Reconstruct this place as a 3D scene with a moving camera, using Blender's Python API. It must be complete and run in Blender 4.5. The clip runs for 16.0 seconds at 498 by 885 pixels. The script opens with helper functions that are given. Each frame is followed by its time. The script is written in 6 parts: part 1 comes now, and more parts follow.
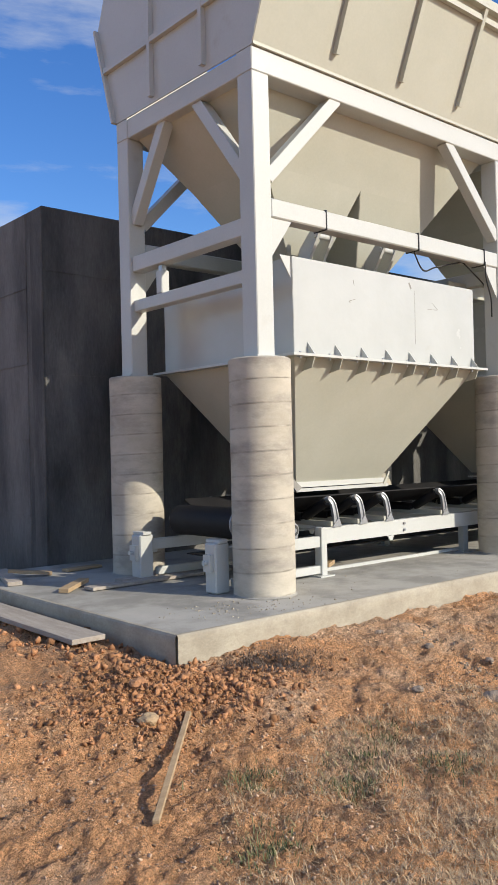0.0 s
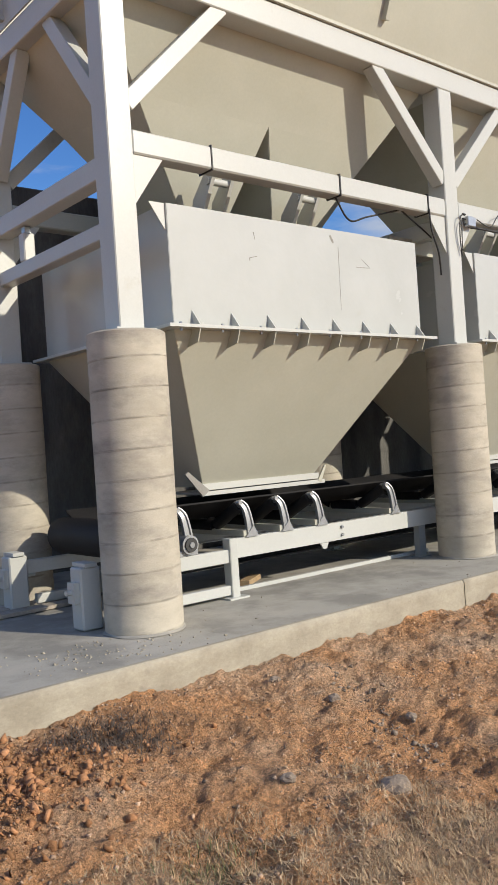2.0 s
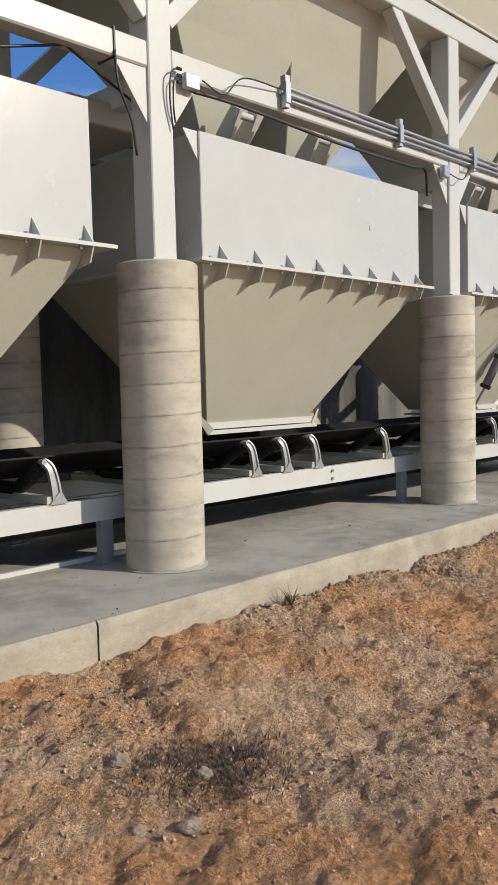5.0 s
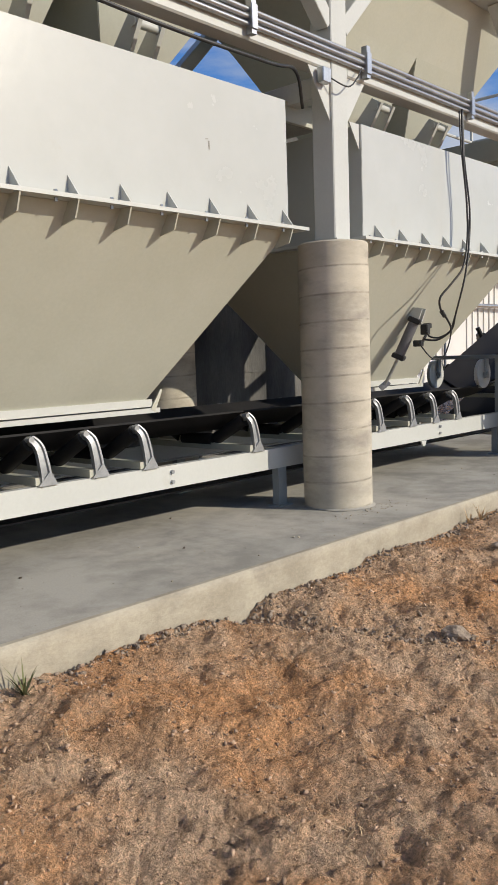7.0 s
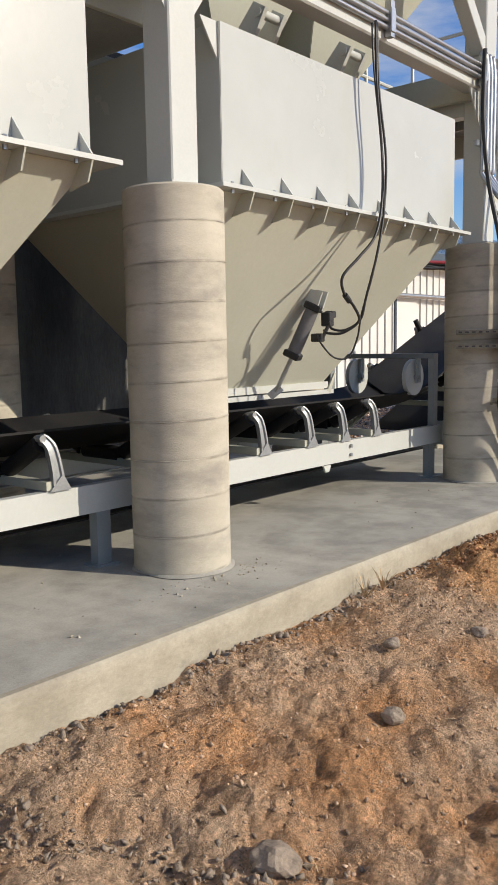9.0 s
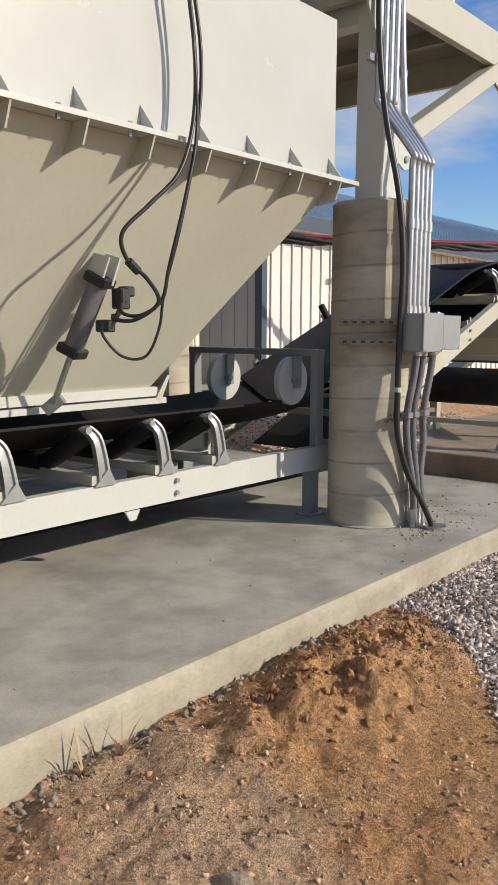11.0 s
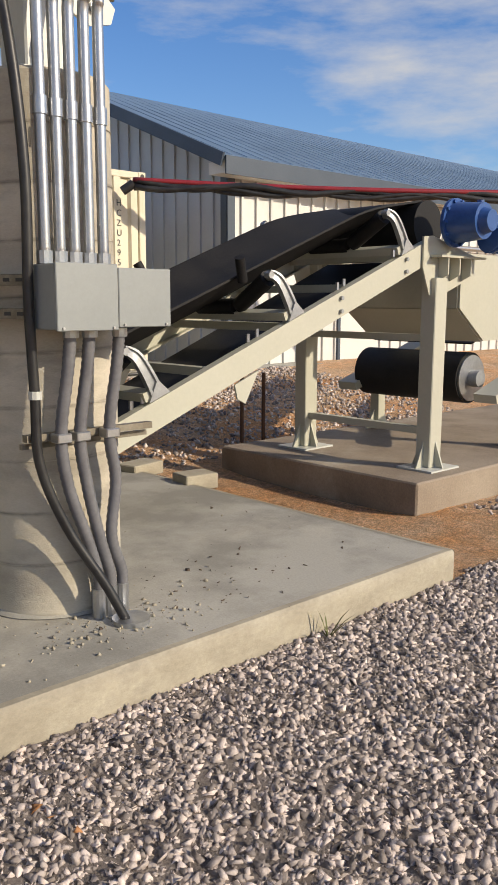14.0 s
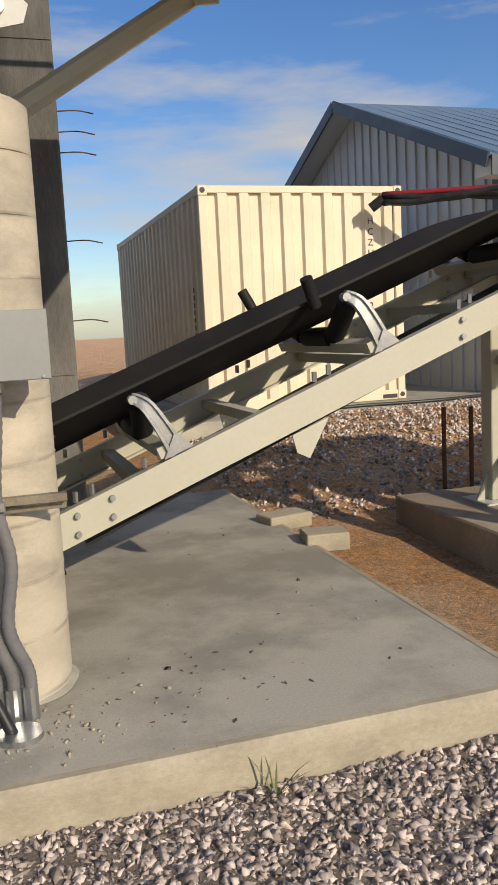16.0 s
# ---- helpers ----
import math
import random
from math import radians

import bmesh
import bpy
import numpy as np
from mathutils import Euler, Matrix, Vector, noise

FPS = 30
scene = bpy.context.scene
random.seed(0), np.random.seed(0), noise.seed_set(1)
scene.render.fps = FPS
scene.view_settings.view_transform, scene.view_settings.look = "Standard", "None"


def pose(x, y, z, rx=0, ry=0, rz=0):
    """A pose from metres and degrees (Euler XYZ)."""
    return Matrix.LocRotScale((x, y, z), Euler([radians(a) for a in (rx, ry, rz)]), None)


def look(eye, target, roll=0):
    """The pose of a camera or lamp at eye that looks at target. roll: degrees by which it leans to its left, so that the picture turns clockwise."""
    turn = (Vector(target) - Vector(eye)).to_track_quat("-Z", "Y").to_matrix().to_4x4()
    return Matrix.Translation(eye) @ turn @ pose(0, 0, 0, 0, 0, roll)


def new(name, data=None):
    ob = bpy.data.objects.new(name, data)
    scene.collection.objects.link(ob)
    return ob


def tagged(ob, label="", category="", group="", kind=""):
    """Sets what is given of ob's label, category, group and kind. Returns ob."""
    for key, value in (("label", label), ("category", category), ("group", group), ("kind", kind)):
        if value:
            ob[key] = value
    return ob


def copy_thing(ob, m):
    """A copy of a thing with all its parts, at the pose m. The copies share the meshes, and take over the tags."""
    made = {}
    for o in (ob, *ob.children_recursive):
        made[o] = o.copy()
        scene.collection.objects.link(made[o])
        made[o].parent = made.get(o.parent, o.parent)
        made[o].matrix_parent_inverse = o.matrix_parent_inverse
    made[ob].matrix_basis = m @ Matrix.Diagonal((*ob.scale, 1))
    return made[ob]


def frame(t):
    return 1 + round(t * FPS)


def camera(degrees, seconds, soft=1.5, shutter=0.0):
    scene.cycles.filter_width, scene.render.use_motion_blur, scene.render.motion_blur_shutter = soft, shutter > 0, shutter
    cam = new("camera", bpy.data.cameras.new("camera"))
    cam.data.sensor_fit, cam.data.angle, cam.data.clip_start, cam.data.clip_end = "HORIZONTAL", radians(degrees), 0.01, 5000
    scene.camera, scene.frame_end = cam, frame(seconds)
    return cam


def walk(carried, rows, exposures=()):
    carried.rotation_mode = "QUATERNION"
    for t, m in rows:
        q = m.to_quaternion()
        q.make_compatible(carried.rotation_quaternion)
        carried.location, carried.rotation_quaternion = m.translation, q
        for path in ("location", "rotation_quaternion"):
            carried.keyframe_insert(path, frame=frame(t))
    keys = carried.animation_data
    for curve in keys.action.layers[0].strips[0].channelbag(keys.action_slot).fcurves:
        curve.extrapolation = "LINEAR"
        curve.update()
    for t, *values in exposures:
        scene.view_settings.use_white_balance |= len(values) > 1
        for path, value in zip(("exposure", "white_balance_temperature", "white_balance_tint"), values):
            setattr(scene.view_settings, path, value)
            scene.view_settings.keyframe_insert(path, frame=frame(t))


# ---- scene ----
cam = camera(33.5, 16.0)
METRES, EYE, TILT, LEAN, TURN = 16.5, 1.6, 0.0, 0.0, -40.7
ROWS = [
    (0.0, 0.0, 0.0, 0.0, 0.02, 0.66, 1.35),
    (0.5, 0.0136, 0.0204, -0.002, -0.22, -0.35, 2.51),
    (1.0, 0.0281, 0.0425, -0.0013, 0.06, -1.55, 3.2),
    (1.5, 0.0421, 0.0685, -0.0003, 0.47, -0.58, 3.89),
    (2.0, 0.0617, 0.0922, -0.0011, 1.01, 0.17, 3.83),
    (2.5, 0.081, 0.1187, -0.0032, 0.2, -1.94, 3.07),
    (3.0, 0.0992, 0.1431, -0.0032, -0.53, -4.06, 2.8),
    (3.5, 0.1217, 0.1664, -0.0023, -0.35, -5.43, 2.18),
    (4.0, 0.1406, 0.1925, -0.0023, -1.9, -6.15, 2.32),
    (4.5, 0.1607, 0.2166, -0.0019, -4.22, -4.75, 1.92),
    (5.0, 0.1821, 0.2427, -0.0014, -5.54, -3.89, 1.4),
    (7.5, 0.2813, 0.376, -0.0012, -7.47, -6.97, 2.3),
    (8.0, 0.2966, 0.4056, -0.0002, -8.05, -7.59, 2.67),
    (8.5, 0.3154, 0.4322, -0.0008, -8.27, -6.91, 2.31),
    (9.0, 0.3347, 0.4605, -0.0011, -8.68, -6.68, 0.93),
    (9.5, 0.3548, 0.4887, 0.0002, -10.95, -6.36, 0.44),
    (12.0, 0.4656, 0.6117, 0.0012, -7.03, -8.73, -0.11),
    (12.5, 0.4919, 0.628, -0.0007, -5.09, -8.39, 0.66),
    (13.0, 0.515, 0.6458, -0.0022, -4.09, -9.09, 0.69),
    (13.5, 0.5395, 0.6616, -0.0024, -4.39, -9.76, 0.62),
    (14.0, 0.5646, 0.6789, -0.0007, -2.37, -9.62, -0.18),
    (14.5, 0.5846, 0.6996, -0.0, 2.43, -9.74, 0.13),
    (15.0, 0.6065, 0.7156, -0.0004, 11.54, -8.24, 0.76),
    (15.5, 0.6285, 0.7316, -0.001, 19.12, -7.46, 1.67),
    (16.0, 0.6487, 0.7455, 0.0007, 22.95, -7.68, 2.87),
]
walk(cam, [(t, pose(0, 0, EYE, TILT, LEAN, TURN) @ pose(METRES * x, METRES * y, METRES * z, 90 + pitch, roll, yaw)) for t, x, y, z, yaw, pitch, roll in ROWS],
     exposures=[(0.0, 0.16, 6400, 10), (2.0, -0.06, 6500, 10), (4.5, -0.14, 6500, 10), (8.0, -0.06, 6500, 10), (9.5, 0.02, 6600, 10), (12.5, -0.02, 6900, 10), (14.0, 0.04, 7150, 11), (16.0, -0.14, 7400, 11)])

# ---- world, sun ----
SUN_AZ, SUN_EL = 293.0, 26.0
SUN_DIR = Vector((math.cos(radians(SUN_AZ)) * math.cos(radians(SUN_EL)), math.sin(radians(SUN_AZ)) * math.cos(radians(SUN_EL)), math.sin(radians(SUN_EL))))
world = bpy.data.worlds.new("world")
scene.world = world
world.use_nodes = True
wn, wl = world.node_tree.nodes, world.node_tree.links
wn.clear()
sky = wn.new("ShaderNodeTexSky")
sky.sky_type, sky.sun_disc = "NISHITA", False
sky.sun_elevation, sky.sun_rotation = radians(SUN_EL), radians(90 - SUN_AZ)
sky.air_density, sky.dust_density, sky.ozone_density = 1.0, 0.7, 3.5
tc = wn.new("ShaderNodeTexCoord")
mp = wn.new("ShaderNodeMapping")
mp.inputs["Scale"].default_value = (1.4, 2.2, 7.0)
mp.inputs["Rotation"].default_value = (0.12, 0.05, 0.5)
cn = wn.new("ShaderNodeTexNoise")
cn.inputs["Scale"].default_value, cn.inputs["Detail"].default_value, cn.inputs["Roughness"].default_value = 1.6, 9.0, 0.58
cr = wn.new("ShaderNodeValToRGB")
cr.color_ramp.elements[0].position, cr.color_ramp.elements[1].position = 0.455, 0.70
mx = wn.new("ShaderNodeMix")
mx.data_type = "RGBA"
mx.inputs["B"].default_value = (6.6, 6.9, 7.4, 1)
bgd = wn.new("ShaderNodeBackground")
bgd.inputs["Strength"].default_value = 0.09
wo = wn.new("ShaderNodeOutputWorld")
wl.new(tc.outputs["Generated"], mp.inputs["Vector"])
wl.new(mp.outputs["Vector"], cn.inputs["Vector"])
wl.new(cn.outputs["Fac"], cr.inputs["Fac"])
wl.new(cr.outputs["Color"], mx.inputs["Factor"])
hsv = wn.new("ShaderNodeHueSaturation")
hsv.inputs["Saturation"].default_value, hsv.inputs["Value"].default_value = 1.25, 1.8
hsv.inputs["Hue"].default_value = 0.512
wl.new(sky.outputs["Color"], hsv.inputs["Color"])
wl.new(hsv.outputs["Color"], mx.inputs["A"])
wl.new(mx.outputs["Result"], bgd.inputs["Color"])
wl.new(bgd.outputs["Background"], wo.inputs["Surface"])
sun_data = bpy.data.lights.new("sun", "SUN")
sun_data.energy, sun_data.angle, sun_data.color = 4.55, radians(0.55), (1.0, 0.905, 0.75)
sun = new("sun", sun_data)
sun.matrix_world = look(SUN_DIR * 60, (0, 0, 0))


# ---- materials ----
def mat(name, a, b, rough=0.6, metal=0.0, scale=3.0, fine=60.0, bump=0.15, spread=(0.35, 0.65), c=None, cspread=(0.6, 0.75), cscale=1.3, rvar=0.15, stretch=(1, 1, 1), dist=0.01, island=0.0, ccoord="Object", rnd=0.0):
    """Two colours mixed by broad noise, a third in patches, fine grain in colour and relief."""
    m = bpy.data.materials.new(name)
    m.use_nodes = True
    n, l = m.node_tree.nodes, m.node_tree.links
    bs = n["Principled BSDF"]
    co = n.new("ShaderNodeTexCoord")
    mpg = n.new("ShaderNodeMapping")
    mpg.inputs["Scale"].default_value = stretch
    l.new(co.outputs[ccoord], mpg.inputs["Vector"])
    vec = mpg.outputs["Vector"]
    if rnd:
        oi = n.new("ShaderNodeObjectInfo")
        ad = n.new("ShaderNodeVectorMath")
        ad.operation = "MULTIPLY_ADD"
        l.new(oi.outputs["Random"], ad.inputs[0])
        ad.inputs[1].default_value = (37, 19, 53)
        l.new(vec, ad.inputs[2])
        vec = ad.outputs["Vector"]

    def noise_node(s, d=6.0, r=0.6):
        k = n.new("ShaderNodeTexNoise")
        k.inputs["Scale"].default_value, k.inputs["Detail"].default_value, k.inputs["Roughness"].default_value = s, d, r
        l.new(vec, k.inputs["Vector"])
        return k.outputs["Fac"]

    def ramp(src, lo, hi):
        k = n.new("ShaderNodeMapRange")
        k.inputs["From Min"].default_value, k.inputs["From Max"].default_value = lo, hi
        l.new(src, k.inputs["Value"])
        return k.outputs["Result"]

    def mix(f, x, y, mode="MIX"):
        k = n.new("ShaderNodeMix")
        k.data_type, k.blend_type = "RGBA", mode
        if isinstance(f, float):
            k.inputs["Factor"].default_value = f
        else:
            l.new(f, k.inputs["Factor"])
        for sock, v in (("A", x), ("B", y)):
            if isinstance(v, tuple):
                k.inputs[sock].default_value = (*v, 1)
            else:
                l.new(v, k.inputs[sock])
        return k.outputs["Result"]

    broad, grain = noise_node(scale), noise_node(fine, 4.0, 0.7)
    col = mix(ramp(broad, *spread), a, b)
    if c:
        col = mix(ramp(noise_node(cscale, 8.0, 0.65), *cspread), col, c)
    if island:
        g = n.new("ShaderNodeNewGeometry")
        col = mix(ramp(g.outputs["Random Per Island"], 0.0, 1.0), col, tuple(min(1, v * (1 + island) + 0.02) for v in b))
        hs = n.new("ShaderNodeHueSaturation")
        l.new(ramp(g.outputs["Random Per Island"], 0.0, 1.0), hs.inputs["Value"])
        hs.inputs["Value"].default_value = 1
        mr = n.new("ShaderNodeMapRange")
        l.new(g.outputs["Random Per Island"], mr.inputs["Value"])
        mr.inputs["To Min"].default_value, mr.inputs["To Max"].default_value = 0.55, 1.35
        l.new(mr.outputs["Result"], hs.inputs["Value"])
        l.new(col, hs.inputs["Color"])
        col = hs.outputs["Color"]
    gm = n.new("ShaderNodeMapRange")
    l.new(grain, gm.inputs["Value"])
    gm.inputs["From Min"].default_value, gm.inputs["From Max"].default_value = 0.25, 0.75
    gm.inputs["To Min"].default_value, gm.inputs["To Max"].default_value = 1 - rvar, 1 + rvar * 0.6
    cv = n.new("ShaderNodeCombineColor")
    for s in ("Red", "Green", "Blue"):
        l.new(gm.outputs["Result"], cv.inputs[s])
    col = mix(1.0, col, cv.outputs["Color"], "MULTIPLY")
    l.new(col, bs.inputs["Base Color"])
    rr = n.new("ShaderNodeMapRange")
    l.new(broad, rr.inputs["Value"])
    rr.inputs["To Min"].default_value, rr.inputs["To Max"].default_value = max(0.05, rough - 0.12), min(1, rough + 0.12)
    l.new(rr.outputs["Result"], bs.inputs["Roughness"])
    bs.inputs["Metallic"].default_value = metal
    if bump:
        bu = n.new("ShaderNodeBump")
        bu.inputs["Strength"].default_value, bu.inputs["Distance"].default_value = bump, dist
        hm = n.new("ShaderNodeMath")
        hm.operation = "MULTIPLY_ADD"
        l.new(broad, hm.inputs[0])
        hm.inputs[1].default_value = 1.5
        l.new(grain, hm.inputs[2])
        l.new(hm.outputs[0], bu.inputs["Height"])
        l.new(bu.outputs["Normal"], bs.inputs["Normal"])
    return m


M_PAINT = mat("cream_paint", (0.465, 0.46, 0.385), (0.425, 0.42, 0.345), 0.42, 0, 1.2, 40, 0.05, c=(0.36, 0.33, 0.26), cspread=(0.62, 0.88), cscale=1.6, rvar=0.05, rnd=1)
M_WHITE = mat("white_grey_paint", (0.52, 0.53, 0.50), (0.48, 0.49, 0.46), 0.34, 0, 1.0, 50, 0.04, c=(0.40, 0.38, 0.32), cspread=(0.63, 0.85), cscale=2.6, rvar=0.05, rnd=1)
M_BIN = mat("bin_sheet_paint", (0.48, 0.49, 0.465), (0.44, 0.45, 0.425), 0.24, 0, 1.5, 2.0, 0.12, c=(0.42, 0.40, 0.34), cspread=(0.64, 0.86), cscale=2.4, rvar=0.03, dist=0.022, rnd=1)
# Grey for undersides and gaps under the steel; their shade is in the colour.
M_UNDERSHADE = mat("underside_shade_paint", (0.30, 0.29, 0.26), (0.25, 0.24, 0.22), 0.55, 0, 2, 60, 0.08)
M_SLAB = mat("slab_concrete", (0.39, 0.375, 0.33), (0.26, 0.25, 0.218), 0.8, 0, 1.7, 90, 0.25, (0.42, 0.6), c=(0.47, 0.44, 0.38), cspread=(0.53, 0.70), cscale=0.9, rvar=0.16, dist=0.006)
M_SLABEDGE = mat("slab_edge_concrete", (0.42, 0.38, 0.295), (0.31, 0.275, 0.21), 0.85, 0, 3.0, 45, 0.3, (0.35, 0.65), c=(0.22, 0.20, 0.165), cspread=(0.57, 0.78), cscale=2.6, rvar=0.16, stretch=(1.0, 1.0, 1.6), dist=0.008)
M_PIER = mat("pier_concrete", (0.53, 0.485, 0.395), (0.42, 0.38, 0.305), 0.82, 0, 2.6, 80, 0.35, c=(0.27, 0.245, 0.21), cspread=(0.50, 0.74), cscale=1.9, rvar=0.09, stretch=(1, 1, 2.4), dist=0.006, rnd=1)
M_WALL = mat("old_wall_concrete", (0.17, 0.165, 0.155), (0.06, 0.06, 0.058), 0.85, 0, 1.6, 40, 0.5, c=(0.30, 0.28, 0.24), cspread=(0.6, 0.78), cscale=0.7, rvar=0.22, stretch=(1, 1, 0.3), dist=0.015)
M_GALV = mat("galvanised_steel", (0.50, 0.51, 0.52), (0.38, 0.39, 0.41), 0.36, 0.9, 9, 80, 0.06, rvar=0.1)
M_STRUT = mat("tarnished_strut_steel", (0.27, 0.245, 0.195), (0.19, 0.165, 0.125), 0.5, 0.5, 14, 80, 0.1, rvar=0.2)
M_CAST = mat("cast_aluminium", (0.36, 0.37, 0.38), (0.27, 0.28, 0.29), 0.48, 0.6, 8, 60, 0.15, rvar=0.12)
M_RUBBER = mat("belt_rubber", (0.012, 0.012, 0.013), (0.022, 0.021, 0.021), 0.6, 0, 3, 60, 0.1, c=(0.035, 0.032, 0.03), cspread=(0.6, 0.85), rvar=0.2)
M_RUBBER.node_tree.nodes["Principled BSDF"].inputs["Specular IOR Level"].default_value = 0.22
M_CABLE = mat("black_cable", (0.012, 0.012, 0.014), (0.03, 0.03, 0.03), 0.45, 0, 8, 60, 0.05)
M_FLEX = mat("grey_flexible_conduit", (0.16, 0.16, 0.17), (0.12, 0.12, 0.13), 0.5, 0, 8, 60, 0.1)
M_BOXGREY = mat("grey_enclosure_paint", (0.27, 0.29, 0.29), (0.24, 0.26, 0.26), 0.4, 0.0, 3, 60, 0.04, rvar=0.05)
M_BLUE = mat("blue_motor_paint", (0.02, 0.07, 0.24), (0.03, 0.09, 0.28), 0.35, 0, 6, 60, 0.05)
M_RED = mat("red_hose", (0.30, 0.02, 0.03), (0.2, 0.015, 0.02), 0.45, 0, 5, 50, 0.05)
M_CONT = mat("cream_container_paint", (0.69, 0.63, 0.49), (0.63, 0.57, 0.44), 0.5, 0, 1.5, 40, 0.06, c=(0.45, 0.38, 0.25), cspread=(0.64, 0.85), cscale=1.5, rvar=0.06)
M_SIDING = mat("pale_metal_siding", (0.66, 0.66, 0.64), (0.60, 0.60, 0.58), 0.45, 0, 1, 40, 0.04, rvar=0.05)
# Same siding for gable and soffits; their bluish shade is in the colour.
M_SIDINGSHADE = mat("shaded_metal_siding", (0.44, 0.475, 0.51), (0.40, 0.43, 0.47), 0.45, 0, 1, 40, 0.04, rvar=0.05)
M_ROOF = mat("blue_metal_roof", (0.17, 0.25, 0.33), (0.14, 0.21, 0.29), 0.34, 0.2, 1, 40, 0.04, rvar=0.06)
M_TRIM = mat("dark_blue_trim", (0.05, 0.07, 0.10), (0.04, 0.06, 0.09), 0.5, 0, 2, 40, 0.04)
M_WOOD = mat("raw_pine", (0.46, 0.33, 0.19), (0.36, 0.25, 0.14), 0.7, 0, 3, 30, 0.3, stretch=(1, 8, 8), rvar=0.2)
M_WOODGREY = mat("weathered_board", (0.42, 0.37, 0.31), (0.32, 0.28, 0.23), 0.8, 0, 3, 30, 0.35, stretch=(6, 1, 6), rvar=0.2)
M_SCUFF = mat("scraped_paint", (0.20, 0.19, 0.165), (0.30, 0.29, 0.25), 0.6, 0, 30, 120, 0.1, rvar=0.3)
# Dirt brown, with the shade of the pad's west face mixed into it.
M_PADC = mat("dirty_shaded_pad_concrete", (0.33, 0.27, 0.205), (0.23, 0.18, 0.135), 0.85, 0, 2, 70, 0.4, c=(0.42, 0.37, 0.30), cspread=(0.55, 0.75), rvar=0.2)
M_RUST = mat("rusty_rebar", (0.16, 0.08, 0.045), (0.10, 0.05, 0.03), 0.8, 0.2, 12, 60, 0.2)
M_INK = mat("black_stencil_paint", (0.03, 0.03, 0.03), (0.04, 0.04, 0.04), 0.6, 0, 5, 50, 0)
M_CLOD = mat("clay_clods", (0.46, 0.225, 0.095), (0.33, 0.155, 0.065), 0.95, 0, 5, 70, 0.5, rvar=0.25, island=0.2)
M_GRAVEL = mat("gravel_stone", (0.43, 0.37, 0.335), (0.265, 0.225, 0.203), 0.8, 0, 8, 120, 0.3, rvar=0.25, island=1.1)
# Darker than the stones; covers the orange clay in their gaps.
M_GRAVELUNDER = mat("gravel_underlay", (0.25, 0.21, 0.185), (0.16, 0.135, 0.12), 0.95, 0, 14, 130, 0.8, rvar=0.4, dist=0.02)
M_PEBBLE = mat("dirt_pebbles", (0.46, 0.32, 0.215), (0.30, 0.20, 0.13), 0.92, 0, 6, 100, 0.3, rvar=0.25, island=0.7)
M_GREYROCK = mat("grey_rock", (0.36, 0.285, 0.215), (0.23, 0.18, 0.135), 0.9, 0, 9, 90, 0.6, rvar=0.3)
M_DEADWEED = mat("dead_weed", (0.13, 0.095, 0.07), (0.09, 0.065, 0.05), 0.9, 0, 3, 40, 0, rvar=0.2)
M_STRAW = mat("dry_grass", (0.58, 0.43, 0.26), (0.40, 0.28, 0.16), 0.9, 0, 2, 40, 0, rvar=0.2, island=0.3)
M_GREEN = mat("green_grass", (0.09, 0.12, 0.035), (0.14, 0.14, 0.05), 0.8, 0, 2, 40, 0, rvar=0.2, island=0.2)


PITCH, LEAD = 0.207, 0.3


